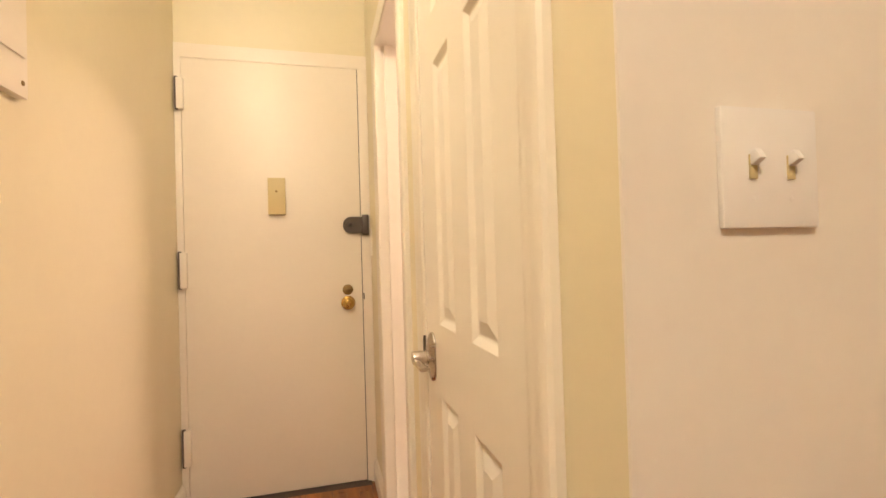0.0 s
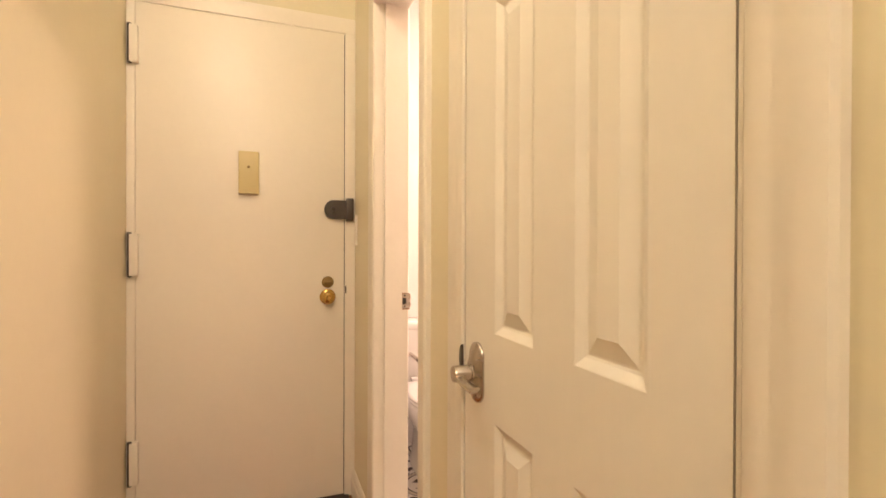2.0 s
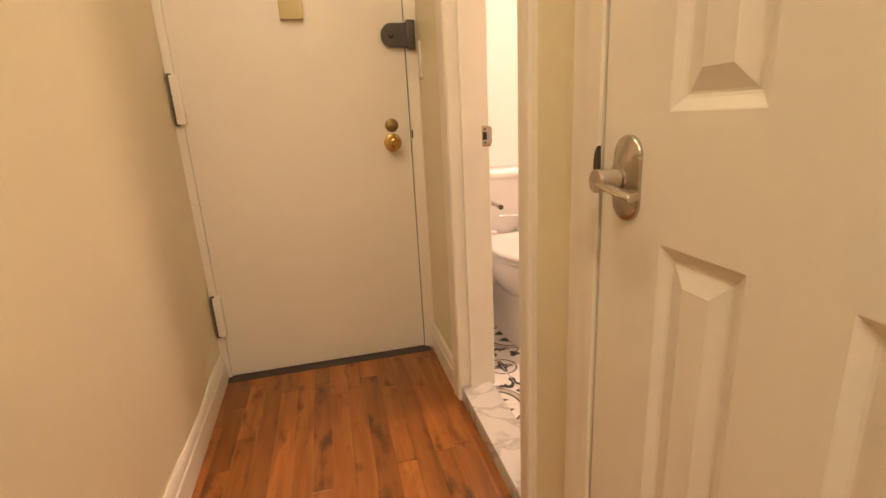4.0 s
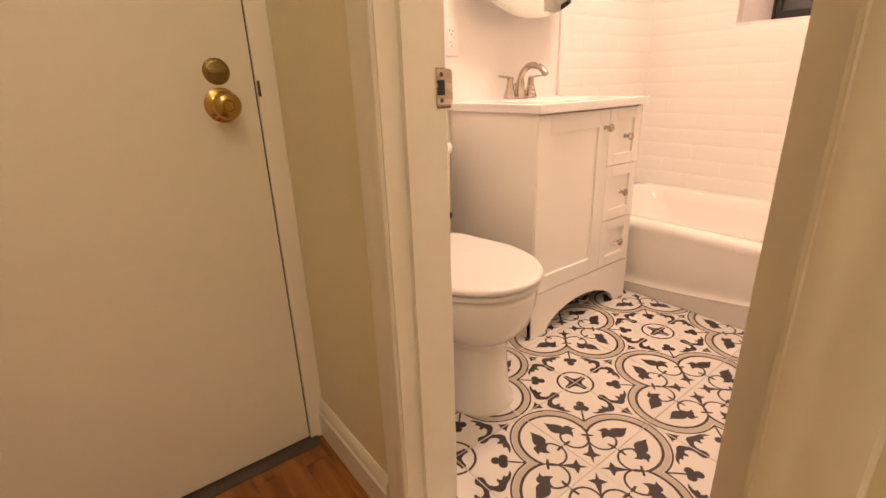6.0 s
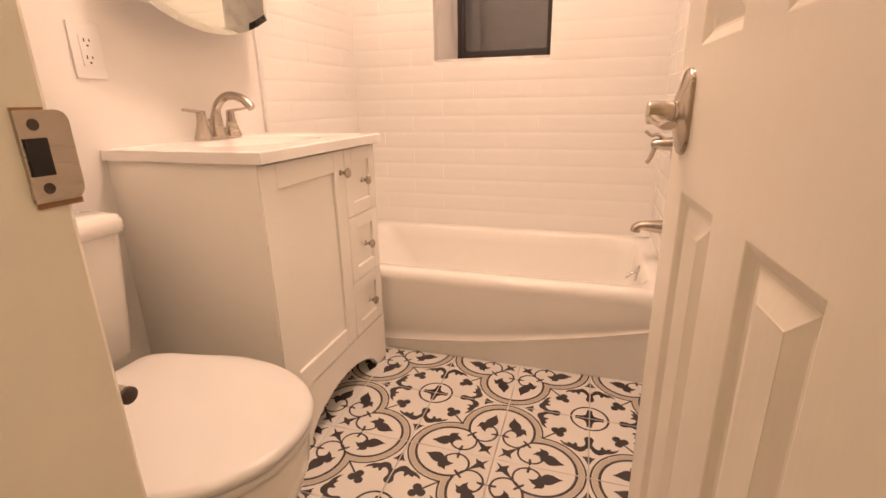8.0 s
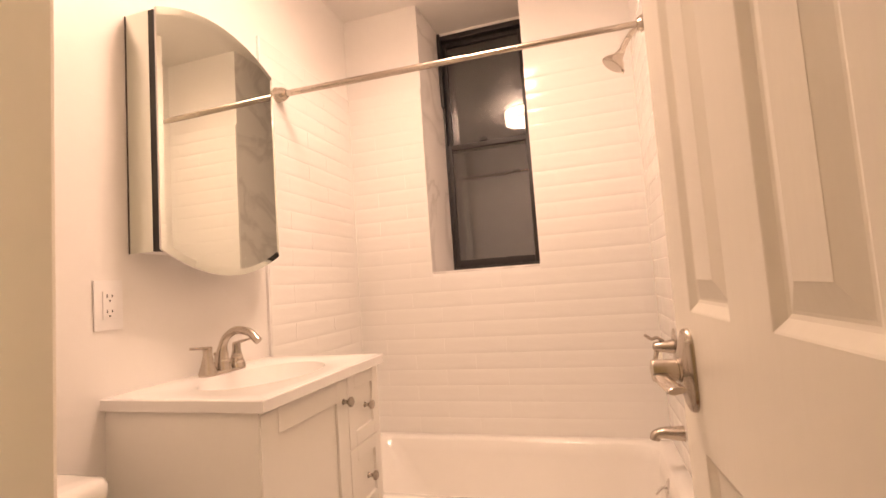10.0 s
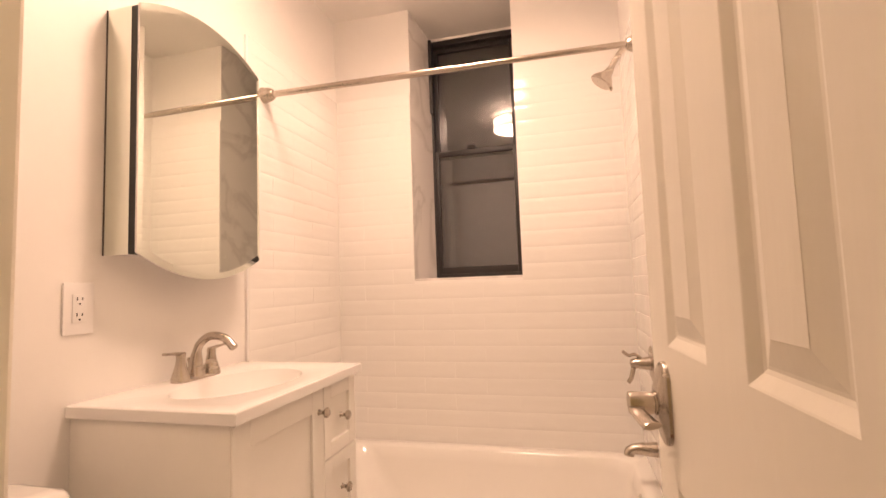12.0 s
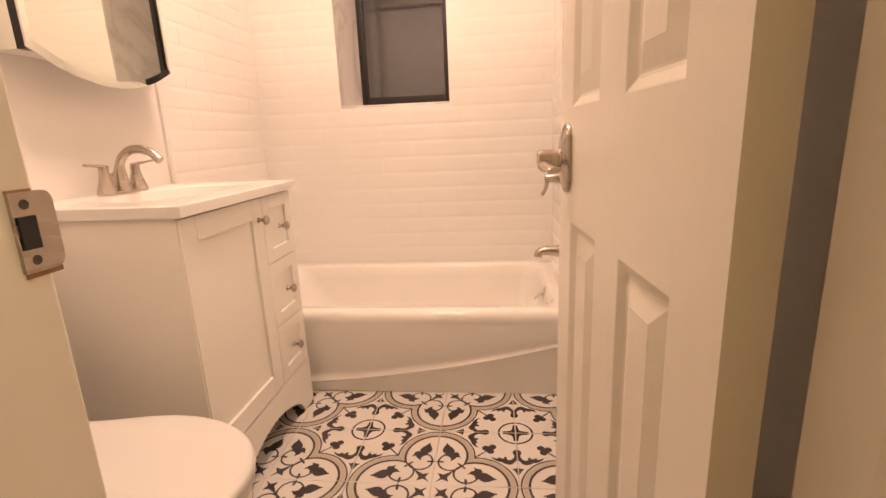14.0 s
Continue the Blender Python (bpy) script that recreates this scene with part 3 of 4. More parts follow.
kb = lathe([(0, 0), (0.036, 0), (0.036, 0.004), (0.031, 0.008), (0.014, 0.012), (0.012, 0.022), (0.018, 0.028), (0.027, 0.036), (0.029, 0.045), (0.026, 0.054), (0.017, 0.060), (0.012, 0.0605), (0.010, 0.058), (0, 0.058)], 40, Matrix.Translation((0.425, YD - 0.006, 0.934)) @ fac)
part("knob", kb, BRASS, entry, "worn brass round door knob")
# rim latch near eye level
bm = bmesh.new()
ol = [(0.505, 1.294), (0.446, 1.294)] + [(0.446 + 0.038 * math.cos(radians(a)), 1.336 + 0.042 * math.sin(radians(a))) for a in range(-90 - 20, -270, -20)] + [(0.446, 1.378), (0.505, 1.378)]
prism(ol, 1, YD - 0.03, YD - 0.006, bm)
rl = part("rim_latch", bm, GUNMETAL, entry, "dark bronze rim latch", 35)
part("keeper", boxes((0.505, 0.540, YD - 0.036, YD - 0.014, 1.283, 1.389), bevel=0.005), GUNMETAL, rl, "dark bronze keeper on the frame")
part("latch_knob", lathe([(0, 0), (0.011, 0), (0.009, 0.012), (0, 0.014)], 20, Matrix.Translation((0.446, YD - 0.03, 1.336)) @ fac), GUNMETAL, rl)
part("jamb_catch", boxes((0.5035, 0.509, YD - 0.019, YD - 0.010, 0.948, 0.982), bevel=0.002), GUNMETAL, entry, "small dark steel catch on the frame")

# painted-over bell wire cover beside the entry door
wc = thing("wire_cover", "cream painted wire cover on the hall wall", "wire cover")
part("channel", sweep([(X1 - 0.003, 2.474, 1.185), (X1 - 0.003, 2.474, 1.31)], 0.0065, 12), TRIM_PAINT, wc)
part("end_tab", lathe([(0, 0), (0.009, 0), (0.008, 0.006), (0.004, 0.009), (0, 0.009)], 16, Matrix.Translation((X1, 2.474, 1.178)) @ Matrix.Rotation(radians(-90), 4, "Y")), TRIM_PAINT, wc, "rounded end tab")

# ---- electric panel on the west wall ----
pan = thing("electric_panel", "cream painted metal electric panel on the wall", "electric panel")
XP = west(1.27) - 0.004
PY0, PY1, PZ0, PZ1 = 0.985, 1.27, 1.535, 2.03
part("cover", boxes((XP, XP + 0.022, PY0, PY1, PZ0, PZ1), bevel=0.003), TRIM_PAINT, pan)
part("panel_door", boxes((XP + 0.022, XP + 0.027, PY0 + 0.06, PY1 - 0.012, PZ0 + 0.085, PZ1 - 0.04), bevel=0.0015), TRIM_PAINT, pan)
part("latch", boxes((XP + 0.027, XP + 0.036, 1.202, 1.232, 1.74, 1.83), bevel=0.003), BLACK, pan, "black panel latch")
for y in (PY0 + 0.03, PY1 - 0.02):
    part("screw", lathe([(0, 0), (0.006, 0), (0.005, 0.002), (0, 0.0035)], 16, Matrix.Translation((XP + 0.022, y, PZ0 + 0.03)) @ Matrix.Rotation(radians(90), 4, "Y")), DARK_BRASS, pan, "dull brass screw")

# ---- light switch ----
sw = thing("light_switch", "white double toggle light switch plate", "light switch")
bm = boxes((0.653, 0.770, CORNER - 0.007, CORNER, 1.186, 1.302), bevel=0.003)
part("plate", bm, SWITCH_WHITE, sw)
for x in (0.6885, 0.7345):
    part("slot", boxes((x - 0.0045, x + 0.0045, CORNER - 0.0085, CORNER - 0.007, 1.233, 1.256)), BEIGE, sw, "toggle slot")
    tg = boxes((x - 0.004, x + 0.004, -0.012, 0, -0.0055, 0.0055), bevel=0.0015)
    tg.transform(Matrix.Translation((0, CORNER - 0.006, 1.250)) @ Matrix.Rotation(radians(-30), 4, "X"))
    part("toggle", tg, SWITCH_WHITE, sw)
    part("screw", lathe([(0, 0), (0.003, 0), (0, 0.001)], 12, Matrix.Translation((x, CORNER - 0.007, 1.214)) @ fac), SWITCH_WHITE, sw)

# ---- hall lamp, above and behind the view ----
for nm, x, y, r in (("hall_lamp", -0.2, 0.98, 0.11), ("room_lamp", -0.1, -0.95, 0.21)):
    lp = thing(nm, "round ceiling lamp with warm glass", "ceiling lamp")
    part("canopy", lathe([(0, ZC), (r, ZC), (r, ZC - 0.03), (r * 0.9, ZC - 0.034), (0, ZC - 0.034)], 32, Matrix.Translation((x, y, 0))), TRIM_PAINT, lp)
    part("glass", lathe([(r * 0.9, ZC - 0.034), (r * 0.96, ZC - 0.075), (r * 0.84, ZC - 0.122), (r * 0.5, ZC - 0.158), (r * 0.2, ZC - 0.17), (0, ZC - 0.172)], 32, Matrix.Translation((x, y, 0))), HALL_GLOW, lp, "glowing glass bowl")

# ---- bathroom lamp ----
LX, LY = 1.70, 2.11
bl = thing("ceiling_lamp", "lit white drum ceiling lamp with nickel bands", "ceiling lamp")
part("canopy", lathe([(0, ZCB), (0.07, ZCB), (0.07, ZCB - 0.02), (0, ZCB - 0.02)], 32, Matrix.Translation((LX, LY, 0))), NICKEL, bl)
SR = 0.165
part("shade", lathe([(0.0, ZCB - 0.021), (SR, ZCB - 0.021), (SR, ZCB - 0.128), (SR - 0.004, ZCB - 0.128), (SR - 0.004, ZCB - 0.118)], 48, Matrix.Translation((LX, LY, 0))), SHADE_GLOW, bl, "glowing white fabric drum shade")
part("diffuser", lathe([(0.0, ZCB - 0.115), (SR - 0.0045, ZCB - 0.115), (SR - 0.0045, ZCB - 0.122), (0.10, ZCB - 0.1235), (0.0, ZCB - 0.124)], 48, Matrix.Translation((LX, LY, 0))), DIFFUSER_GLOW, bl, "glowing frosted diffuser")
for z in (ZCB - 0.024, ZCB - 0.112):
    part("band", lathe([(SR + 0.0005, z), (SR + 0.003, z), (SR + 0.003, z - 0.009), (SR + 0.0005, z - 0.009)], 48, Matrix.Translation((LX, LY, 0))), NICKEL, bl, "thin nickel band")

# ---- window ----
win = tagged(new("window_1"), "black double-hung bathroom window, shut at night", "window", "", "structure")
wz1 = ZCB - 0.015
ZM = 1.908

def frame_box(x0, x1, y0, y1, z0, z1, w, wb=None):
    wb = wb or w
    return boxes((x0, x1, y0, y0 + w, z0, z1), (x0, x1, y1 - w, y1, z0, z1), (x0, x1, y0 + w, y1 - w, z0, z0 + wb), (x0, x1, y0 + w, y1 - w, z1 - w, z1), bevel=0.003)
part("window_frame", frame_box(XW, XW + 0.1, WY0, WY1, WZ0, wz1, 0.030, 0.036), WINDOW_FRAME, win)
lo = part("lower_sash", frame_box(XW + 0.012, XW + 0.04, WY0 + 0.022, WY1 - 0.022, WZ0 + 0.03, ZM, 0.03, 0.045), WINDOW_FRAME, win, "black lower sash")
up = part("upper_sash", frame_box(XW + 0.045, XW + 0.073, WY0 + 0.022, WY1 - 0.022, ZM - 0.035, wz1 - 0.022, 0.03, 0.04), WINDOW_FRAME, win, "black upper sash")
for sash, xp, z0, z1 in ((lo, XW + 0.026, WZ0 + 0.07, ZM - 0.025), (up, XW + 0.059, ZM, wz1 - 0.048)):
    g = part("pane", boxes((xp - 0.002, xp + 0.002, WY0 + 0.048, WY1 - 0.048, z0, z1)), GLASS, sash, "dark night window pane")
    g.visible_shadow = False
part("stop_strip", boxes((XW - 0.03, XW, WY1 - 0.036, WY1 - 0.019, 2.13, wz1), bevel=0.002), WINDOW_FRAME, win, "black stop beside the upper sash")
part("sash_lock", boxes((XW + 0.0, XW + 0.03, 2.19, 2.235, ZM, ZM + 0.02), bevel=0.004), WINDOW_FRAME, lo, "black sash lock")
struct("wall_outside", boxes((3.3, 3.35, 0.8, 3.6, 0, 3.6)), surface("night_wall", (0.05, 0.05, 0.055), 0.8), "dark wall across the light shaft", "wall")

bm = prism([(XB1 + 0.001, WY1), (XW, WY1 - 0.02), (XW, WY1 + 0.001)], 2, WZ0, ZCB)
prism([(XB1 + 0.001, WY0), (XW, WY0 + 0.006), (XW, WY0 - 0.001)], 2, WZ0, ZCB, bm)
struct("trim_window_jamb", bm, JAMB_MARBLE, "grey veined marble window jamb lining", "trim")
struct("trim_window_sill", boxes((XB1 - 0.004, XW, WY0 + 0.001, WY1 - 0.001, WZ0 - 0.004, WZ0 + 0.012), bevel=0.002), JAMB_MARBLE, "grey veined marble window sill", "trim")

# ---- bathtub ----
TX0, TX1, TY0, TY1, TZ = 1.968, XB1, YB0, YB1, 0.386
tub = thing("bathtub", "white enamelled alcove bathtub with a curved apron line", "bathtub")


def rrect(x0, x1, y0, y1, r, n=6):
    out = []
    for cx, cy, a0 in ((x1 - r, y1 - r, 0), (x0 + r, y1 - r, 90), (x0 + r, y0 + r, 180), (x1 - r, y0 + r, 270)):
        for k in range(n + 1):
            a = radians(a0 + 90 * k / n)
            out.append((cx + r * math.cos(a), cy + r * math.sin(a)))
    return out


bm = bmesh.new()
loops = []
spec = [  # inset front, back, south, north, radius, height
    (0.0035, 0, 0, 0, 0.001, TZ - 0.046), (0.003, 0, 0, 0, 0.002, TZ - 0.032), (0.0055, 0, 0, 0, 0.003, TZ - 0.019), (0.011, 0, 0, 0, 0.004, TZ - 0.009), (0.019, 0.0005, 0.0005, 0.0005, 0.006, TZ - 0.003), (0.029, 0.001, 0.001, 0.001, 0.01, TZ),
    (0.07, 0.05, 0.06, 0.08, 0.09, TZ), (0.082, 0.06, 0.072, 0.095, 0.10, TZ - 0.012), (0.10, 0.07, 0.085, 0.13, 0.11, TZ - 0.06), (0.13, 0.10, 0.10, 0.25, 0.12, ZB + 0.10), (0.17, 0.14, 0.15, 0.32, 0.11, ZB + 0.055), (0.25, 0.22, 0.3, 0.45, 0.06, ZB + 0.045)]
for f, b_, s, n_, r, z in spec:
    loops.append([bm.verts.new((x, y, z)) for x, y in rrect(TX0 + f, TX1 - b_, TY0 + s, TY1 - n_, r)])
for a, b_ in zip(loops, loops[1:]):
    for k in range(len(a)):
        bm.faces.new((a[k], a[(k + 1) % len(a)], b_[(k + 1) % len(a)], b_[k]))
bm.faces.new(loops[-1])
part("basin", bm, TUB_ENAMEL, tub, "", 60)
# apron with a raised swooping line
bm = bmesh.new()
NY, NZ = 60, 30
gridv = []
for i in range(NY + 1):
    y = TY0 + (TY1 - TY0) * i / NY
    row = []
    s = (y - TY0) / (TY1 - TY0)
    crease = ZB + 0.033 - 0.0185 * (1 - s) + 0.203 * (1 - s) ** 2 + 0.25 * max(0, s - 0.74) ** 2
    for j in range(NZ + 1):
        q = j / NZ
        z = ZB + (crease - ZB) * (q / 0.5) if q <= 0.5 else crease + (TZ - 0.045 - crease) * ((q - 0.5) / 0.5)
        if q <= 0.5:
            d = 0.010 + 0.006 * (1 - q / 0.5)
            d = d - 0.007 * math.exp(-((q - 0.5) / 0.035) ** 2)
        else:
            u = (q - 0.5) / 0.5
            d = 0.0 + 0.022 * math.exp(-u * 5) * (1 - math.exp(-u * 14)) + 0.004 * u
        row.append(bm.verts.new((TX0 + d, y, z)))
    gridv.append(row)
for a, b_ in zip(gridv, gridv[1:]):
    for j in range(NZ):
        bm.faces.new((a[j], b_[j], b_[j + 1], a[j + 1]))
part("apron", bm, TUB_ENAMEL, tub, "white enamel apron", 50)
ov = Matrix.Translation((2.34, TY0 + 0.078, 0.325)) @ Matrix.Rotation(radians(-78), 4, "X")
op = part("overflow_plate", lathe([(0, 0), (0.036, 0), (0.036, 0.004), (0.028, 0.009), (0, 0.010)], 32, ov), CHROME, tub, "chrome overflow plate with trip lever")
part("trip_lever", sweep([ov @ Vector(p) for p in ((0, 0.0, 0.008), (0, 0.002, 0.022), (-0.004, 0.016, 0.034), (-0.006, 0.03, 0.04))], [0.004, 0.004, 0.005, 0.004], 10), CHROME, op)

# spout, valve, shower head, rod
SXC = 2.33
sp = thing("tub_spout", "brushed nickel bathtub spout on the tiled wall", "bathtub spout")
pts = curve_pts([(SXC, YB0, 0.522), (SXC, YB0 + 0.045, 0.523), (SXC, YB0 + 0.085, 0.523), (SXC, YB0 + 0.106, 0.514), (SXC, YB0 + 0.110, 0.499)], 6)
part("spout", sweep(pts, [0.028 - 0.010 * min(1, k / 14) for k in range(len(pts))], 20), NICKEL, sp, "", 50)
vv = thing("shower_valve", "brushed nickel shower valve with a lever on the tiled wall", "shower valve")
part("escutcheon", lathe([(0, 0), (0.075, 0), (0.075, 0.004), (0.06, 0.012), (0.03, 0.016), (0, 0.016)], 40, Matrix.Translation((SXC, YB0 + 0.002, 0.83)) @ Matrix.Rotation(radians(-90), 4, "X")), NICKEL, vv)
part("hub", lathe([(0, 0.01), (0.026, 0.012), (0.022, 0.04), (0.019, 0.075), (0.014, 0.085), (0, 0.088)], 24, Matrix.Translation((SXC, YB0, 0.83)) @ Matrix.Rotation(radians(-90), 4, "X")), NICKEL, vv)
part("lever", sweep(curve_pts([(SXC, YB0 + 0.07, 0.83), (SXC - 0.005, YB0 + 0.078, 0.805), (SXC - 0.01, YB0 + 0.086, 0.780), (SXC - 0.012, YB0 + 0.098, 0.762)], 5), 0.008, 12, None, 0.8), NICKEL, vv)
part("upper_lever", sweep(curve_pts([(SXC, YB0 + 0.05, 0.85), (SXC - 0.005, YB0 + 0.07, 0.864), (SXC - 0.01, YB0 + 0.09, 0.860), (SXC - 0.012, YB0 + 0.112, 0.876)], 5), 0.0075, 12, None, 0.8), NICKEL, vv)
sh = thing("wall_shower", "brushed nickel shower head on a bent arm", "shower head")
part("flange", lathe([(0, 0), (0.03, 0), (0.026, 0.01), (0.012, 0.014), (0, 0.014)], 28, Matrix.Translation((SXC, YB0, 2.03)) @ Matrix.Rotation(radians(-90), 4, "X")), NICKEL, sh)
arm = curve_pts([(SXC, YB0, 2.03), (SXC, YB0 + 0.035, 2.028), (SXC, YB0 + 0.065, 1.995), (SXC, YB0 + 0.09, 1.952)], 6)
part("arm", sweep(arm, 0.011, 14), NICKEL, sh)
hm = Matrix.Translation((SXC, YB0 + 0.09, 1.952)) @ Matrix.Rotation(radians(180 + 38), 4, "X")
hd = part("head", lathe([(0, -0.004), (0.014, -0.004), (0.017, 0.012), (0.02, 0.022), (0.036, 0.040), (0.044, 0.052), (0.045, 0.06), (0.04, 0.064), (0, 0.062)], 32, hm), NICKEL, sh)
part("nub", lathe([(0, 0), (0.005, 0), (0.004, 0.014), (0, 0.016)], 12, Matrix.Translation(hm @ Vector((0, 0.045, 0.056))) @ Matrix.Rotation(radians(200), 4, "X")), NICKEL, hd)
rod = thing("shower_rod", "brushed nickel tension shower curtain rod", "shower rod")
ra, rb = Vector((2.050, YB1 - 0.004, 1.926)), Vector((2.11, YB0 + 0.004, 1.938))
dr = (rb - ra).normalized()
part("tube", sweep([ra + dr * 0.02, ra.lerp(rb, 0.55), ra.lerp(rb, 0.5501), rb - dr * 0.02], [0.0125, 0.0125, 0.0105, 0.0105], 20), NICKEL, rod)
for p, d in ((ra, dr), (rb, -dr)):
    part("end_cup", lathe([(0, -0.002), (0.031, 0), (0.032, 0.012), (0.027, 0.022), (0.028, 0.034), (0.022, 0.048), (0.016, 0.055), (0, 0.055)], 28, Matrix.Translation(p) @ d.to_track_quat("Z", "Y").to_matrix().to_4x4()), NICKEL, rod)

# ---- vanity ----
VX0, VX1, VY0, VY1, VZ = 1.325, 1.925, 2.432, YB1, 0.862
van = thing("vanity_cabinet", "white shaker bathroom vanity with a door and three drawers", "vanity")
FT = 0.018
part("side_panel", boxes((VX0, VX0 + FT, VY0 + 0.004, VY1, ZB, VZ), bevel=0.001), VANITY_PAINT, van)
part("side_panel", boxes((VX1 - FT, VX1, VY0 + 0.004, VY1, ZB, VZ), bevel=0.001), VANITY_PAINT, van)
part("bottom_panel", boxes((VX0 + FT, VX1 - FT, VY0 + 0.03, VY1, ZB + 0.17, ZB + 0.185)), VANITY_PAINT, van)
part("back_panel", boxes((VX0 + FT, VX1 - FT, VY1 - 0.012, VY1, ZB + 0.17, VZ)), VANITY_PAINT, van)
part("top_rail", boxes((VX0 + FT, VX1 - FT, VY0 + 0.02, VY0 + 0.04, VZ - 0.05, VZ)), VANITY_PAINT, van)
# arched toe board between two feet
ol = [(VX0, ZB), (VX0 + 0.075, ZB)]
for k in range(1, 16):
    u = k / 16
    ol.append((VX0 + 0.075 + (VX1 - VX0 - 0.15) * u, ZB + 0.095 * math.sin(math.pi * u) ** 0.55))
ol += [(VX1 - 0.075, ZB), (VX1, ZB), (VX1, ZB + 0.175), (VX0, ZB + 0.175)]
part("toe_board", prism(ol, 1, VY0, VY0 + 0.02), VANITY_PAINT, van, "", 25)


def shaker(x0, x1, z0, z1, st, y):
    bm = bmesh.new()
    for a in ((x0, x0 + st, z0, z1), (x1 - st, x1, z0, z1), (x0 + st, x1 - st, z0, z0 + st), (x0 + st, x1 - st, z1 - st, z1)):
        box(bm, a[0], a[1], y, y + 0.019, a[2], a[3], 0.0012, 1)
    box(bm, x0 + st, x1 - st, y + 0.009, y + 0.017, z0 + st, z1 - st)
    return bm


def pull(parent, x, y, z):
    m = Matrix.Translation((x, y, z)) @ Matrix.Rotation(radians(90), 4, "X")
    part("knob", lathe([(0, 0), (0.009, 0), (0.006, 0.004), (0.0055, 0.013), (0.010, 0.018), (0.0145, 0.022), (0.0145, 0.027), (0.011, 0.030), (0, 0.031)], 24, m), NICKEL, parent, "round nickel knob")


XS = 1.715
d = part("door", shaker(VX0 + 0.004, XS - 0.0015, ZB + 0.18, VZ - 0.006, 0.06, VY0), VANITY_PAINT, van)
pull(d, XS - 0.027, VY0, 0.792)
zt = VZ - 0.006
for z0, z1 in ((0.645, zt), (0.428, 0.642), (ZB + 0.18, 0.425)):
    dw = part("drawer", shaker(XS + 0.0015, VX1 - 0.004, z0, z1, 0.042, VY0), VANITY_PAINT, van)
    pull(dw, (XS + VX1) / 2, VY0, (z0 + z1) / 2 - (0 if z1 != zt else -0.0))

# counter with an oval basin
ctr = thing("bathroom_sink", "white cultured marble vanity top with an integral sink", "sink")
CX0, CX1, CYF, CZ0, CZ1 = VX0 - 0.012, VX1 + 0.01, VY0 - 0.02, VZ + 0.001, VZ + 0.029
bm = bmesh.new()
N = 48
bxc, byc, ba, bb_ = (CX0 + CX1) / 2, 2.64, 0.21, 0.145


def rect_pt(a):
    c, s = math.cos(a), math.sin(a)
    hx0, hx1, hy0, hy1 = CX0 - bxc, CX1 - bxc, CYF - byc, VY1 - byc
    t = min([(hx1 / c) if c > 1e-9 else 1e9, (hx0 / c) if c < -1e-9 else 1e9, (hy1 / s) if s > 1e-9 else 1e9, (hy0 / s) if s < -1e-9 else 1e9])
    return bxc + t * c, byc + t * s


angs = sorted({2 * math.pi * k / N for k in range(N)} | {math.atan2(y - byc, x - bxc) % (2 * math.pi) for x in (CX0, CX1) for y in (CYF, VY1)})
loops = [[bm.verts.new((*rect_pt(a), CZ0)) for a in angs], [bm.verts.new((*rect_pt(a), CZ1 - 0.003)) for a in angs]]
cen = Vector((bxc, byc))
loops.append([bm.verts.new((*(cen + (Vector(rect_pt(a)) - cen) * 0.988), CZ1)) for a in angs])
for sc, z in ((1.04, CZ1), (1.0, CZ1 - 0.004), (0.95, CZ1 - 0.03), (0.8, CZ1 - 0.09), (0.5, CZ1 - 0.125), (0.12, CZ1 - 0.135)):
    loops.append([bm.verts.new((bxc + ba * sc * math.cos(a), byc + bb_ * sc * math.sin(a), z)) for a in angs])
for a, b_ in zip(loops, loops[1:]):
    for k in range(len(a)):
        bm.faces.new((a[k], a[(k + 1) % len(a)], b_[(k + 1) % len(a)], b_[k]))
bm.faces.new(loops[-1])
part("slab", bm, QUARTZ, ctr, "", 35)
part("drain", lathe([(0, 0), (0.022, 0), (0.02, 0.003), (0, 0.004)], 24, Matrix.Translation((bxc, byc, CZ1 - 0.135))), CHROME, ctr)

# faucet
fc = thing("faucet", "brushed nickel centerset faucet with two levers", "faucet")
FX, FY, FZ = 1.646, 2.814, CZ1
bm = bmesh.new()
prism([(FX + px, FY + py) for px, py in rrect(-0.085, 0.085, -0.026, 0.026, 0.025, 6)], 2, FZ, FZ + 0.007, bm)
part("base_plate", bm, NICKEL, fc, "", 35)
sp_pts = curve_pts([(FX, FY, FZ), (FX, FY + 0.003, FZ + 0.055), (FX, FY - 0.010, FZ + 0.098), (FX, FY - 0.048, FZ + 0.124), (FX, FY - 0.098, FZ + 0.118), (FX, FY - 0.132, FZ + 0.090)], 7)
rad = [0.028 - 0.016 * min(1, k / 11) for k in range(len(sp_pts))]
part("spout", sweep(sp_pts, rad, 20), NICKEL, fc, "", 50)
part("lift_rod", sweep([(FX, FY + 0.028, FZ), (FX, FY + 0.028, FZ + 0.05), (FX, FY + 0.028, FZ + 0.051), (FX, FY + 0.028, FZ + 0.06)], [0.003, 0.003, 0.006, 0.005], 10), NICKEL, fc)
for s in (-1, 1):
    hx = FX + s * 0.06
    hb = part("handle", lathe([(0, 0.006), (0.027, 0.006), (0.025, 0.014), (0.017, 0.04), (0.0125, 0.062), (0.013, 0.075), (0.010, 0.083), (0, 0.085)], 28, Matrix.Translation((hx, FY, FZ))), NICKEL, fc, "flared nickel handle")
    part("lever", sweep(curve_pts([(hx - s * 0.01, FY, FZ + 0.08), (hx + s * 0.02, FY - 0.004, FZ + 0.083), (hx + s * 0.068, FY - 0.008, FZ + 0.088)], 6), [0.008] * 8 + [0.0065] * 5, 12, None, 0.6), NICKEL, hb)

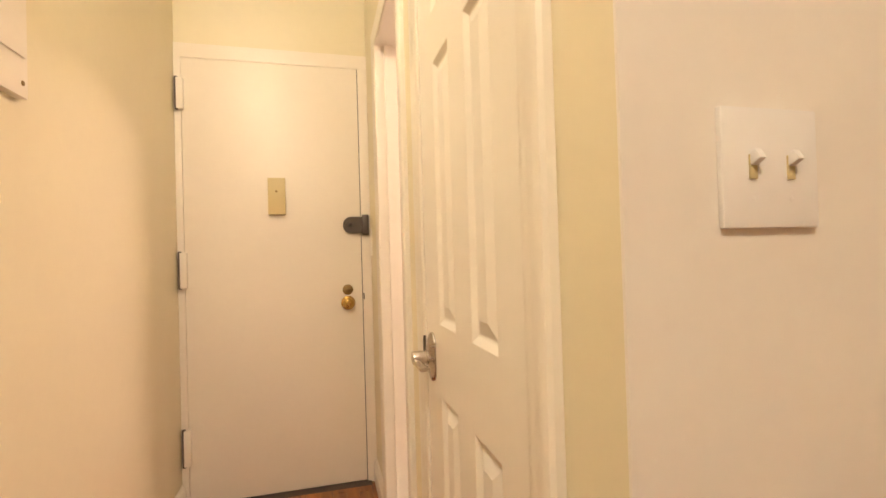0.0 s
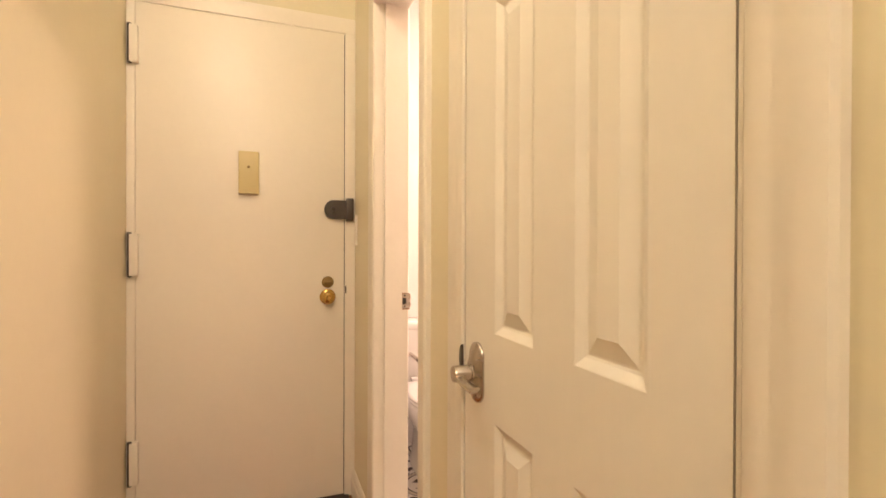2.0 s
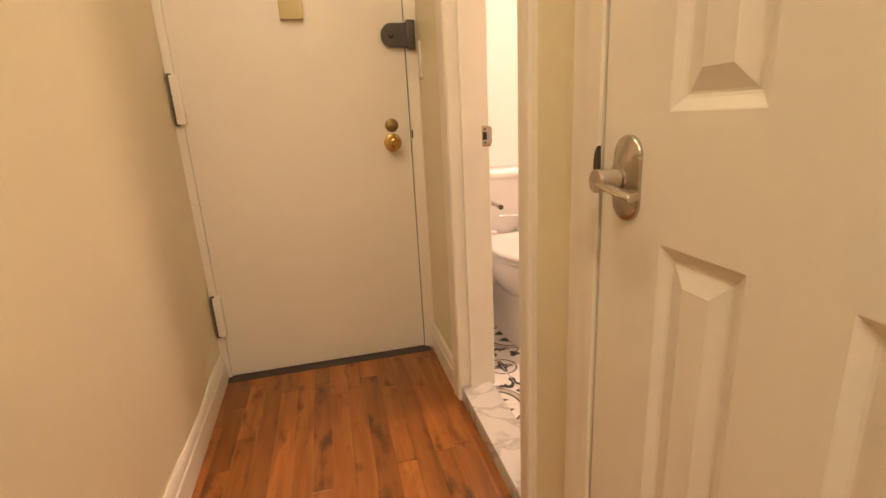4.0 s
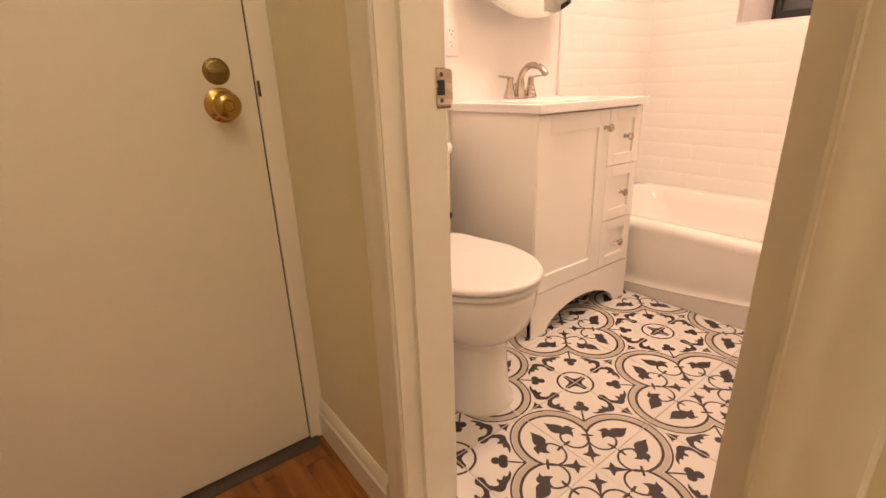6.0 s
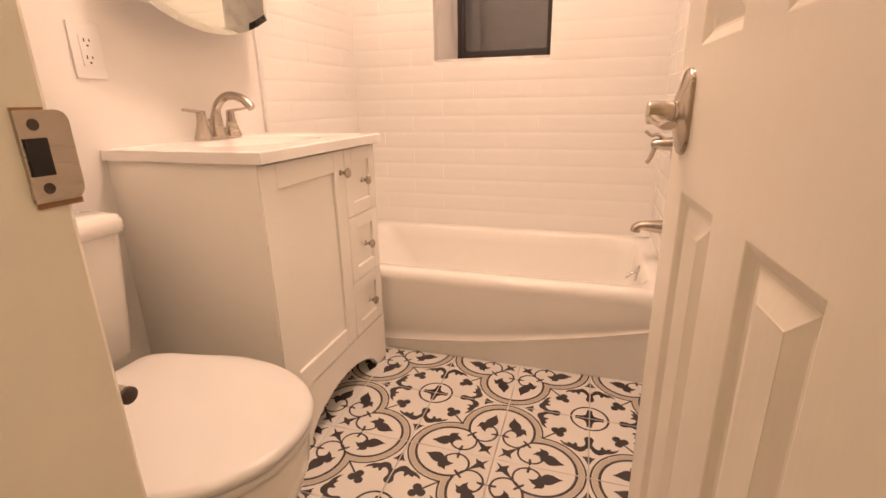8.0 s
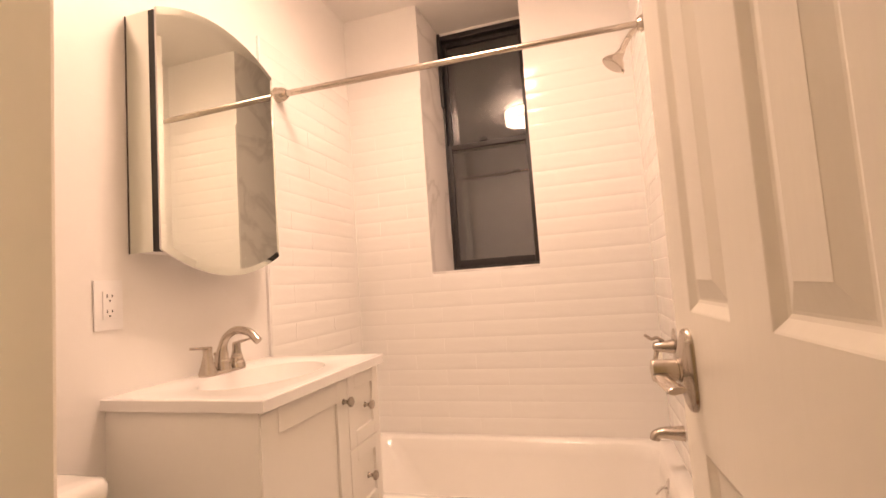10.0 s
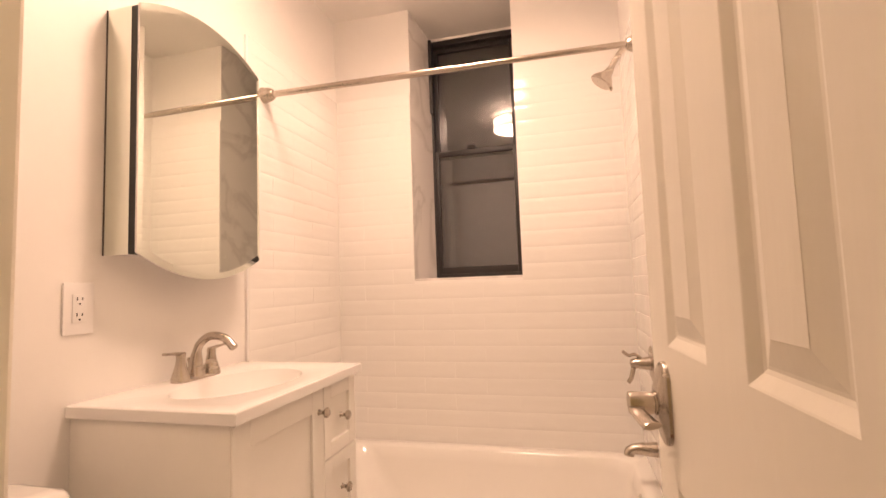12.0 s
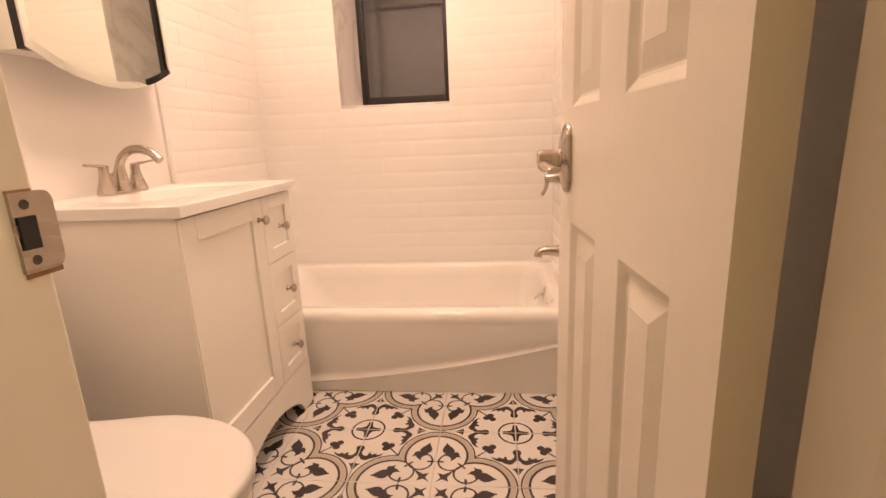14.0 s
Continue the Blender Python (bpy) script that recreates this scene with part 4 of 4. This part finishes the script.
# outlet
oc = thing("outlet", "white duplex wall outlet above the vanity", "outlet")
OX, OZ = 1.335, 1.117
part("plate", boxes((OX - 0.037, OX + 0.037, YB1 - 0.006, YB1, OZ - 0.062, OZ + 0.062), bevel=0.002), SWITCH_WHITE, oc)
part("insert", boxes((OX - 0.017, OX + 0.017, YB1 - 0.0085, YB1 - 0.006, OZ - 0.034, OZ + 0.034), bevel=0.001), SWITCH_WHITE, oc)
for dz in (-0.019, 0.019):
    for dx, h in ((-0.0065, 0.008), (0.0065, 0.0065)):
        part("slot", boxes((OX + dx - 0.0012, OX + dx + 0.0012, YB1 - 0.0092, YB1 - 0.0085, OZ + dz - h / 2 + 0.004, OZ + dz + h / 2 + 0.004)), BLACK, oc, "dark outlet slot")
    part("slot", lathe([(0, 0), (0.0024, 0), (0.0024, 0.0008), (0, 0.0008)], 10, Matrix.Translation((OX, YB1 - 0.0085, OZ + dz - 0.008)) @ fac), BLACK, oc, "dark round earth hole")

# ---- medicine cabinet ----
MX0, MX1, MYF, MZ0, MZ1 = 1.400, 1.885, 2.768, 1.248, 1.905
mc = thing("medicine_cabinet", "arched mirrored medicine cabinet on the wall, door ajar", "medicine cabinet")


def arch(x0, x1, z0, z1, rise, n=20):
    up_ = [(x0 + (x1 - x0) * k / n, z1 + rise * (1 - (2 * k / n - 1) ** 2)) for k in range(n + 1)]
    dn = [(x1 - (x1 - x0) * k / n, z0 - rise * (1 - (2 * k / n - 1) ** 2)) for k in range(n + 1)]
    return dn + up_


part("body", boxes((MX0, MX1 - 0.01, MYF + 0.03, YB1, MZ0 + 0.003, MZ1 - 0.003)), SWITCH_WHITE, mc, "white cabinet body")
part("side_mirror", boxes((MX0 - 0.004, MX0, MYF + 0.028, YB1, MZ0, MZ1)), MIRROR, mc, "mirrored cabinet side")
part("side_mirror", boxes((MX1 - 0.010, MX1 - 0.006, MYF + 0.028, YB1, MZ0, MZ1)), MIRROR, mc, "mirrored cabinet side")
part("side_edge", boxes((MX0 - 0.0052, MX0 - 0.0035, YB1 - 0.004, YB1 - 0.0005, MZ0, MZ1)), SADDLE_METAL, mc, "thin metal edge along the wall")
part("gasket", boxes((MX0 - 0.002, MX1 - 0.06, MYF + 0.008, MYF + 0.028, MZ0, MZ1)), BLACK, mc, "black gap behind the mirror door")
dr_ = part("mirror_door", prism(arch(MX0 - 0.004, MX1, MZ0 + 0.004, MZ1 + 0.004, 0.068), 1, MYF + 0.001, MYF + 0.007), SWITCH_WHITE, mc, "arched mirror door")
# bevelled mirror glass
bm = bmesh.new()
o1, o2 = arch(MX0 - 0.004, MX1, MZ0 + 0.004, MZ1 + 0.004, 0.068), arch(MX0 + 0.010, MX1 - 0.014, MZ0 + 0.02, MZ1 - 0.012, 0.066)
va = [bm.verts.new((x, MYF + 0.001, z)) for x, z in o1]
vb = [bm.verts.new((x, MYF - 0.0012, z)) for x, z in o2]
for k in range(len(va)):
    k2 = (k + 1) % len(va)
    bm.faces.new((va[k], va[k2], vb[k2], vb[k]))
bm.faces.new(vb)
part("mirror", bm, MIRROR, dr_, "bevelled arched mirror", 3)

# ---- toilet ----
tl = thing("toilet", "white porcelain two-piece toilet with a closed lid", "toilet")
QX = 0.966


def oval_loop(bm, cy, rx, ryf, ryb, z, n=40, power=2.0, cx=QX):
    out = []
    for k in range(n):
        a = 2 * math.pi * k / n
        c, s = math.cos(a), math.sin(a)
        x = cx + rx * math.copysign(abs(c) ** (2 / power), c)
        ry = ryf if s < 0 else ryb
        y = cy + ry * math.copysign(abs(s) ** (2 / (power if s < 0 else power + 0.8)), s)
        out.append(bm.verts.new((x, y, z)))
    return out


def lid_loop(bm, grow, z, n=36):
    """The outline of seat and lid: a long round front and a tapering, straight back edge."""
    hw, yw, yf, yb, hb = 0.188, 2.385, 2.140, 2.604, 0.136
    half = []
    for k in range(n + 1):
        a = math.pi / 2 * k / n
        half.append((hw * math.sin(a) ** 0.95, yw - (yw - yf) * math.cos(a) ** 0.95))
    half += [(hw - 0.006, yw + 0.05), (hw - 0.02, yw + 0.11), (hb + 0.022, yb - 0.045), (hb + 0.010, yb - 0.018), (hb, yb - 0.006), (hb - 0.016, yb)]
    pts = [(QX + x, y) for x, y in half] + [(QX - x, y) for x, y in half[:0:-1]]
    cx, cy = QX, 2.37
    out = []
    for x, y in pts:
        d = Vector((x - cx, y - cy))
        d *= 1 + grow / d.length
        out.append(bm.verts.new((cx + d.x, cy + d.y, z)))
    return out


bm = bmesh.new()
L = [(2.45, 0.118, 0.235, 0.33, ZB, 2.6), (2.45, 0.118, 0.235, 0.33, ZB + 0.012, 2.6), (2.45, 0.110, 0.225, 0.32, ZB + 0.02, 2.6), (2.45, 0.106, 0.215, 0.31, ZB + 0.12, 2.5), (2.45, 0.106, 0.213, 0.30, ZB + 0.20, 2.4), (2.45, 0.112, 0.218, 0.29, ZB + 0.222, 2.4),
     (2.44, 0.136, 0.245, 0.28, ZB + 0.243, 2.3), (2.43, 0.162, 0.265, 0.27, ZB + 0.285, 2.2), (2.42, 0.176, 0.270, 0.27, ZB + 0.335, 2.15), (2.42, 0.182, 0.273, 0.27, ZB + 0.375, 2.15), (2.42, 0.180, 0.271, 0.27, ZB + 0.388, 2.15), (2.42, 0.17, 0.262, 0.26, ZB + 0.392, 2.15)]
loft([oval_loop(bm, cy, rx, f, b_, z, power=p) for cy, rx, f, b_, z, p in L], bm)
part("bowl", bm, PORCELAIN, tl, "", 60)
bm = bmesh.new()
loft([lid_loop(bm, g, ZB + z) for g, z in ((-0.006, 0.394), (-0.001, 0.397), (-0.001, 0.407), (-0.006, 0.411))], bm)
part("seat", bm, SEAT_PLASTIC, tl, "", 60)
bm = bmesh.new()
loft([lid_loop(bm, g, ZB + z) for g, z in ((-0.004, 0.413), (0.002, 0.416), (0.003, 0.423), (-0.002, 0.430), (-0.010, 0.433), (-0.05, 0.4355), (-0.09, 0.4365))], bm)
part("lid", bm, SEAT_PLASTIC, tl, "closed white lid", 60)
for s in (-1, 1):
    part("hinge_cap", boxes((QX + s * 0.075 - 0.022, QX + s * 0.075 + 0.022, 2.655, 2.69, ZB + 0.392, ZB + 0.43), bevel=0.006), SEAT_PLASTIC, tl)
    part("bolt_cap", lathe([(0, 0), (0.012, 0), (0.011, 0.008), (0.006, 0.013), (0, 0.014)], 16, Matrix.Translation((QX + s * 0.10, 2.52, ZB + 0.012))), SEAT_PLASTIC, tl)
bm = bmesh.new()
tw = [(0.195, 2.712, ZB + 0.385), (0.20, 2.705, ZB + 0.40), (0.222, 2.692, ZB + 0.676)]
lps = []
for w, yf, z in tw:
    lps.append([bm.verts.new((x, y, z)) for x, y in rrect(QX - w, QX + w, yf, YB1 - 0.012, 0.03)])
loft(lps, bm)
part("tank", bm, PORCELAIN, tl, "", 50)
bm = bmesh.new()
lps = [[bm.verts.new((x, y, z)) for x, y in rrect(QX - 0.23 + o, QX + 0.23 - o, 2.684 + o, YB1 - 0.008 - o, 0.03)] for o, z in ((0.004, ZB + 0.676), (0, ZB + 0.682), (0, ZB + 0.704), (0.006, ZB + 0.715), (0.02, ZB + 0.719))]
loft(lps, bm)
part("tank_lid", bm, PORCELAIN, tl, "", 50)
fl = part("flush_lever", lathe([(0, 0), (0.014, 0), (0.013, 0.01), (0, 0.012)], 20, Matrix.Translation((1.062, 2.697, ZB + 0.495)) @ fac), CHROME, tl, "chrome flush lever")
part("arm", sweep(curve_pts([(1.062, 2.682, ZB + 0.495), (1.02, 2.674, ZB + 0.497), (0.93, 2.674, ZB + 0.502)], 5), [0.006] * 8 + [0.008] * 3, 10, None, 0.7), CHROME, fl)


# ---- toilet paper holder on the wall beside the door ----
ph = thing("toilet_paper_holder", "small metal paper holder with a dark end cap", "toilet paper holder")
part("wall_plate", lathe([(0, 0), (0.020, 0), (0.020, 0.004), (0.012, 0.010), (0, 0.011)], 24, Matrix.Translation((XB0 + 0.006, 2.292, 0.697)) @ Matrix.Rotation(radians(90), 4, "Y")), NICKEL, ph)
part("arm", sweep(curve_pts([(XB0 + 0.012, 2.292, 0.697), (0.728, 2.292, 0.697), (0.749, 2.285, 0.697), (0.751, 2.26, 0.697), (0.751, 2.172, 0.697)], 5), 0.0085, 14), NICKEL, ph)
part("end_cap", lathe([(0, 0), (0.0095, 0), (0.0095, 0.004), (0.007, 0.006), (0, 0.006)], 18, Matrix.Translation((0.751, 2.173, 0.697)) @ fac), GUNMETAL, ph, "dark end cap")


# ---- patterned floor tiles ----
TS = 0.24825
TXO, TYO = 1.240, 1.669     # a corner with the ringed cross


def tile_mesh(clip=None):
    """One encaustic-look tile, 1 unit wide: quatrefoil centre at (0, 0), ringed cross at (1, 1)."""
    V, F, M = [], [], []

    def poly(pts, mat, z):
        i = len(V)
        V.extend([(u, v, z) for u, v in pts])
        F.append(tuple(range(i, i + len(pts))))
        M.append(mat)

    def fan(c, pts, mat, z):
        for a, b_ in zip(pts, pts[1:] + pts[:1]):
            poly([c, a, b_], mat, z)

    def strip(A, B, mat, z):
        for k in range(len(A) - 1):
            poly([A[k], A[k + 1], B[k + 1], B[k]], mat, z)

    def stroke(pts, ws, mat, z):
        A, B = [], []
        for k, p in enumerate(pts):
            d = Vector(pts[min(k + 1, len(pts) - 1)]) - Vector(pts[max(k - 1, 0)])
            d.normalize()
            nrm = Vector((-d.y, d.x))
            w = ws[k] if hasattr(ws, "__len__") else ws
            A.append(tuple(Vector(p) + nrm * w / 2))
            B.append(tuple(Vector(p) - nrm * w / 2))
        strip(A, B, mat, z)

    def both(fn, pts, *rest):
        fn(pts, *rest)
        fn([(v, u) for u, v in pts], *rest)
    D, Tn = 1, 2
    g = 0.0035
    h = 0.034
    # slab: top with eased edges, and sides
    e = 0.012
    top = [(g + e, g + e), (1 - g - e, g + e), (1 - g - e, 1 - g - e), (g + e, 1 - g - e)]
    edge = [(g, g), (1 - g, g), (1 - g, 1 - g), (g, 1 - g)]
    i = len(V)
    V.extend([(u, v, 0) for u, v in top] + [(u, v, -0.004) for u, v in edge] + [(u, v, -h) for u, v in edge])
    F.append((i, i + 1, i + 2, i + 3))
    M.append(0)
    for k in range(4):
        k2 = (k + 1) % 4
        F.append((i + k, i + 4 + k, i + 4 + k2, i + k2))
        F.append((i + 4 + k, i + 8 + k, i + 8 + k2, i + 4 + k2))
        M.extend((0, 0))
    z1, z2 = 0.0006, 0.0012
    lim = g + 0.004

    # rings of the lobe on the u axis, up to the diagonal, and its mirror image
    def ring(r1, r2, mat, z):
        a, b_ = [], []
        n = 26
        for rr, lst in ((r1, a), (r2, b_)):
            t1 = 45 + math.degrees(math.asin(0.35355 / rr))
            t0 = math.degrees(math.asin(lim / rr))
            for k in range(n + 1):
                t = radians(t0 + (t1 - t0) * k / n)
                lst.append((min(0.5 + rr * math.cos(t), 1 - lim), rr * math.sin(t)))
        strip(a, b_, mat, z)
        strip([(v, u) for u, v in a], [(v, u) for u, v in b_], mat, z)
    ring(0.488, 0.468, D, z2)
    ring(0.462, 0.405, Tn, z1)
    ring(0.402, 0.372, D, z2)

    # star near the centre
    half = [(0.035, 0.035), (0.112, 0.088), (0.188, 0.052), (0.168, 0.122), (0.252, 0.252)]
    poly(half + [(v, u) for u, v in reversed(half[1:-1])], D, z2)
    # curls that meet on the diagonal, with short bars across them
    cc = (0.390, 0.188)
    curl = [(cc[0] + 0.150 * math.cos(radians(a)), cc[1] + 0.150 * math.sin(radians(a))) for a in range(-24, -256, -9)]
    both(stroke, curl, 0.023, D, z2)
    both(stroke, [(0.392, lim), (0.390, 0.060), (0.384, 0.104)], [0.016, 0.034, 0.024], D, z2 + 0.0003)
    stroke([(0.278, 0.372), (0.325, 0.325), (0.372, 0.278)], [0.022, 0.034, 0.022], D, z2 + 0.0003)
    stroke([(0.325, 0.325), (0.385, 0.385)], 0.018, D, z2)
    # leaf at the end of each curl
    lobe = [(0.500, 0.112), (0.535, 0.115), (0.560, 0.084), (0.600, 0.066), (0.650, 0.072), (0.700, 0.096), (0.758, 0.112), (0.715, 0.136), (0.682, 0.168),
            (0.642, 0.204), (0.602, 0.221), (0.570, 0.220), (0.577, 0.252), (0.552, 0.282), (0.515, 0.286), (0.468, 0.308), (0.486, 0.270), (0.478, 0.250),
            (0.450, 0.240), (0.428, 0.212), (0.402, 0.184), (0.450, 0.186), (0.482, 0.166), (0.494, 0.140)]
    both(poly, lobe, D, z2 + 0.0003)
    # club on the diagonal
    stroke([(0.482, 0.482), (0.65, 0.65)], 0.021, D, z2)

    def disc(c, r, mat, z=z2, n=14):
        fan(c, [(c[0] + r * math.cos(2 * math.pi * k / n), c[1] + r * math.sin(2 * math.pi * k / n)) for k in range(n)], mat, z)
    for c in ((0.612, 0.672), (0.672, 0.612), (0.698, 0.698)):
        disc(c, 0.048, D)
    disc((0.652, 0.652), 0.036, D, z2 + 0.0003)
    # ringed cross
    A = [(1 - 0.234 * math.cos(radians(t)), 1 - 0.234 * math.sin(radians(t))) for t in range(2, 89, 5)]
    B = [(1 - 0.209 * math.cos(radians(t)), 1 - 0.209 * math.sin(radians(t))) for t in range(2, 89, 5)]
    strip(A, B, D, z2)
    both(poly, [(0.830, 1 - lim), (0.836, 0.966), (0.870, 0.968), (0.915, 0.958), (0.944, 0.944), (1 - lim, 1 - lim)], D, z2)
    # scrolls beside the joints
    scroll = [(1 - lim, 0.655), (0.968, 0.646), (0.946, 0.617), (0.948, 0.582), (0.962, 0.546), (0.960, 0.512), (0.938, 0.476), (0.906, 0.456), (0.880, 0.460),
              (0.870, 0.480), (0.874, 0.500), (0.850, 0.522), (0.836, 0.492), (0.816, 0.478), (0.802, 0.494), (0.766, 0.506), (0.764, 0.480), (0.735, 0.482),
              (0.672, 0.518), (0.700, 0.470), (0.745, 0.436), (0.785, 0.420), (0.820, 0.410), (0.855, 0.386), (0.895, 0.372), (0.935, 0.385), (0.960, 0.414),
              (0.976, 0.446), (1 - lim, 0.456)]
    both(poly, scroll, D, z2)
    # triangles between the lobes
    both(poly, [(1 - lim, 0.195), (1 - lim, 0.322), (0.962, 0.306), (0.925, 0.312), (0.962, 0.262)], D, z2)
    me = bpy.data.meshes.new("floor_tile")
    me.from_pydata([(u * TS, v * TS, z * TS) for u, v, z in V], [], F)
    for m in (TILE_WHITE, TILE_DARK, TILE_TAUPE):
        me.materials.append(m)
    for p, m in zip(me.polygons, M):
        p.material_index = m
    me.update()
    bm = bmesh.new()
    bm.from_mesh(me)
    for f in bm.faces:
        if f.normal.z < -0.01:
            f.normal_flip()
    bm.to_mesh(me)
    bm.free()
    return me


floor_b = bpy.data.objects["floor_bathroom"]
TM = tile_mesh()
for i in range(-3, 3):
    for j in range(-1, 5):
        # corner of the ringed cross is where i and j are both even
        x0, y0 = TXO + i * TS, TYO + j * TS
        cx = x0 if i % 2 == 0 else x0 + TS
        cy = y0 if j % 2 == 0 else y0 + TS
        sx, sy = (-1 if i % 2 == 0 else 1), (-1 if j % 2 == 0 else 1)
        # (sx, sy): the way from the quatrefoil centre to the cross
        qx, qy = cx - sx * TS, cy - sy * TS
        turn = {(1, 1): 0, (-1, 1): 90, (-1, -1): 180, (1, -1): 270}[(sx, sy)]
        data = TM
        m = Matrix.Translation((qx, qy, ZB)) @ Matrix.Rotation(radians(turn), 4, "Z")
        if x0 < XB0:
            data = TM.copy()
            bm = bmesh.new()
            bm.from_mesh(data)
            inv = m.inverted()
            bmesh.ops.bisect_plane(bm, geom=bm.verts[:] + bm.edges[:] + bm.faces[:], plane_co=inv @ Vector((XB0 + 0.002, 0, 0)), plane_no=inv.to_3x3() @ Vector((-1, 0, 0)), clear_outer=True)
            bm.to_mesh(data)
            bm.free()
            if not data.polygons:
                continue
        ob = new("floor_tile", data)
        ob.parent = floor_b
        ob.matrix_basis = m

# ---- wall tiles in the tub alcove ----
TH, TLN, TG = 0.0762, 0.305, 0.0012


def wall_tile(w, h):
    V, F = [], []
    nx = 5
    lev = [(0, 0.0073), (0.05, 0.0079), (0.25, 0.0082), (0.75, 0.0082), (0.95, 0.0079), (1, 0.0073)]
    nz = len(lev) - 1
    for j, (v, d) in enumerate(lev):
        for i in range(nx + 1):
            u = i / nx
            wave = 0.0010 * math.sin(2.4 + 2.9 * i) * (1 if 1 < j < nz - 1 else 0.3)
            V.append((u * w, -(d + wave * (0 if i in (0, nx) else 1)), v * h))
    for j in range(nz):
        for i in range(nx):
            a = j * (nx + 1) + i
            F.append((a, a + 1, a + nx + 2, a + nx + 1))
    ring_ = [i for i in range(nx + 1)] + [j * (nx + 1) + nx for j in range(1, nz + 1)] + [nz * (nx + 1) + i for i in range(nx - 1, -1, -1)] + [j * (nx + 1) for j in range(nz - 1, 0, -1)]
    n0 = len(V)
    V += [(V[k][0], 0, V[k][2]) for k in ring_]
    for k in range(len(ring_)):
        k2 = (k + 1) % len(ring_)
        F.append((ring_[k], n0 + k, n0 + k2, ring_[k2]))
    me = bpy.data.meshes.new("wall_tile")
    me.from_pydata(V, [], F)
    me.materials.append(WALL_TILE)
    smooth(me, 50)
    return me


tile_cache = {}


def tile_run(parent, place, length, z0, z1, skip=None):
    """Running-bond tiles; place(s, z) gives the pose of a tile's lower corner at s along the wall."""
    row, z = 0, z0
    while z < z1 - 0.02:
        h = min(TH, z1 - z) - TG
        s = -(TLN / 2 if row % 2 else 0)
        while s < length - 0.004:
            a, b_ = max(s, 0), min(s + TLN, length)
            spans = [(a, b_)]
            if skip and z + h > skip[2]:
                spans = [q for q in ((a, min(b_, skip[0])), (max(a, skip[1]), b_)) if q[1] - q[0] > 0.01]
            for p, q in spans:
                key = (round(q - p - 0.0004, 4), round(h, 4))
                if key not in tile_cache:
                    tile_cache[key] = wall_tile(*key)
                ob = new("wall_tile", tile_cache[key])
                ob.parent = parent
                ob.matrix_basis = place(p + TG / 2, z + TG / 2)
            s += TLN
        row += 1
        z += TH


TTOP = 2.13
for nm, bx in (("wall_bath_east", (XB1 - 0.0107, XB1 + 0.001, YB0, WY0, TZ, TTOP)), ("wall_bath_east", (XB1 - 0.0107, XB1 + 0.001, WY1, YB1, TZ, TTOP)),
               ("wall_bath_east", (XB1 - 0.0107, XB1 + 0.001, WY0, WY1, TZ, WZ0)), ("wall_bath_north", (TX0 - 0.012, XB1 - 0.004, YB1 - 0.0107, YB1 + 0.001, TZ, TTOP)),
               ("wall_bath_south", (TX0 - 0.02, XB1 - 0.004, YB0 - 0.001, YB0 + 0.0107, TZ, TTOP))):
    part("grout_bed", boxes(bx), GROUT, bpy.data.objects[nm], "white grout bed")
tile_run(bpy.data.objects["wall_bath_east"], lambda s, z: pose(XB1 - 0.004, YB1 - s, z, 0, 0, -90), YB1 - YB0, TZ + 0.004, TTOP,
         (YB1 - WY1, YB1 - WY0, WZ0))
tile_run(bpy.data.objects["wall_bath_north"], lambda s, z: pose(TX0 - 0.012 + s, YB1 - 0.004, z), XB1 - TX0, TZ + 0.004, TTOP)
tile_run(bpy.data.objects["wall_bath_south"], lambda s, z: pose(XB1 - s - 0.012, YB0 + 0.004, z, 0, 0, 180), XB1 - TX0 - 0.004, TZ + 0.004, TTOP)
struct("trim_tile_edge", boxes((TX0 - 0.021, TX0 - 0.0125, YB1 - 0.012, YB1, VZ + 0.03, TTOP), bevel=0.002), SWITCH_WHITE, "white tile edge strip", "trim")

# ---- oak strip floor ----
floor_h = bpy.data.objects["floor"]
rng = random.Random(4)
PW = 0.0635
strip_cache = {}
x = X0 - 0.01
while x < X1 + 0.005:
    y = -0.6 - rng.random() * 0.7
    while y < YD - 0.03:
        ln = rng.choice((0.35, 0.45, 0.6, 0.75, 0.9, 1.1))
        y1 = min(y + ln, YD - 0.03)
        w = min(PW, X1 + 0.006 - x)
        if y1 - y > 0.05 and w > 0.01:
            key = (round(y1 - y, 3), round(w, 3))
            if key not in strip_cache:
                bm = boxes((0.0003, key[1] - 0.0003, 0.0004, key[0] - 0.0004, -0.012, 0))
                me = bpy.data.meshes.new("plank")
                bmesh.ops.bevel(bm, geom=[e for e in bm.edges if all(v.co.z > -0.001 for v in e.verts)], offset=0.0008, segments=1, affect="EDGES")
                bmesh.ops.recalc_face_normals(bm, faces=bm.faces[:])
                bm.to_mesh(me)
                bm.free()
                me.materials.append(OAK)
                strip_cache[key] = me
            ob = new("plank", strip_cache[key])
            ob.parent = floor_h
            ob.matrix_basis = pose(x, y, 0)
        y = y1 if y1 < YD - 0.031 else YD
    x += PW
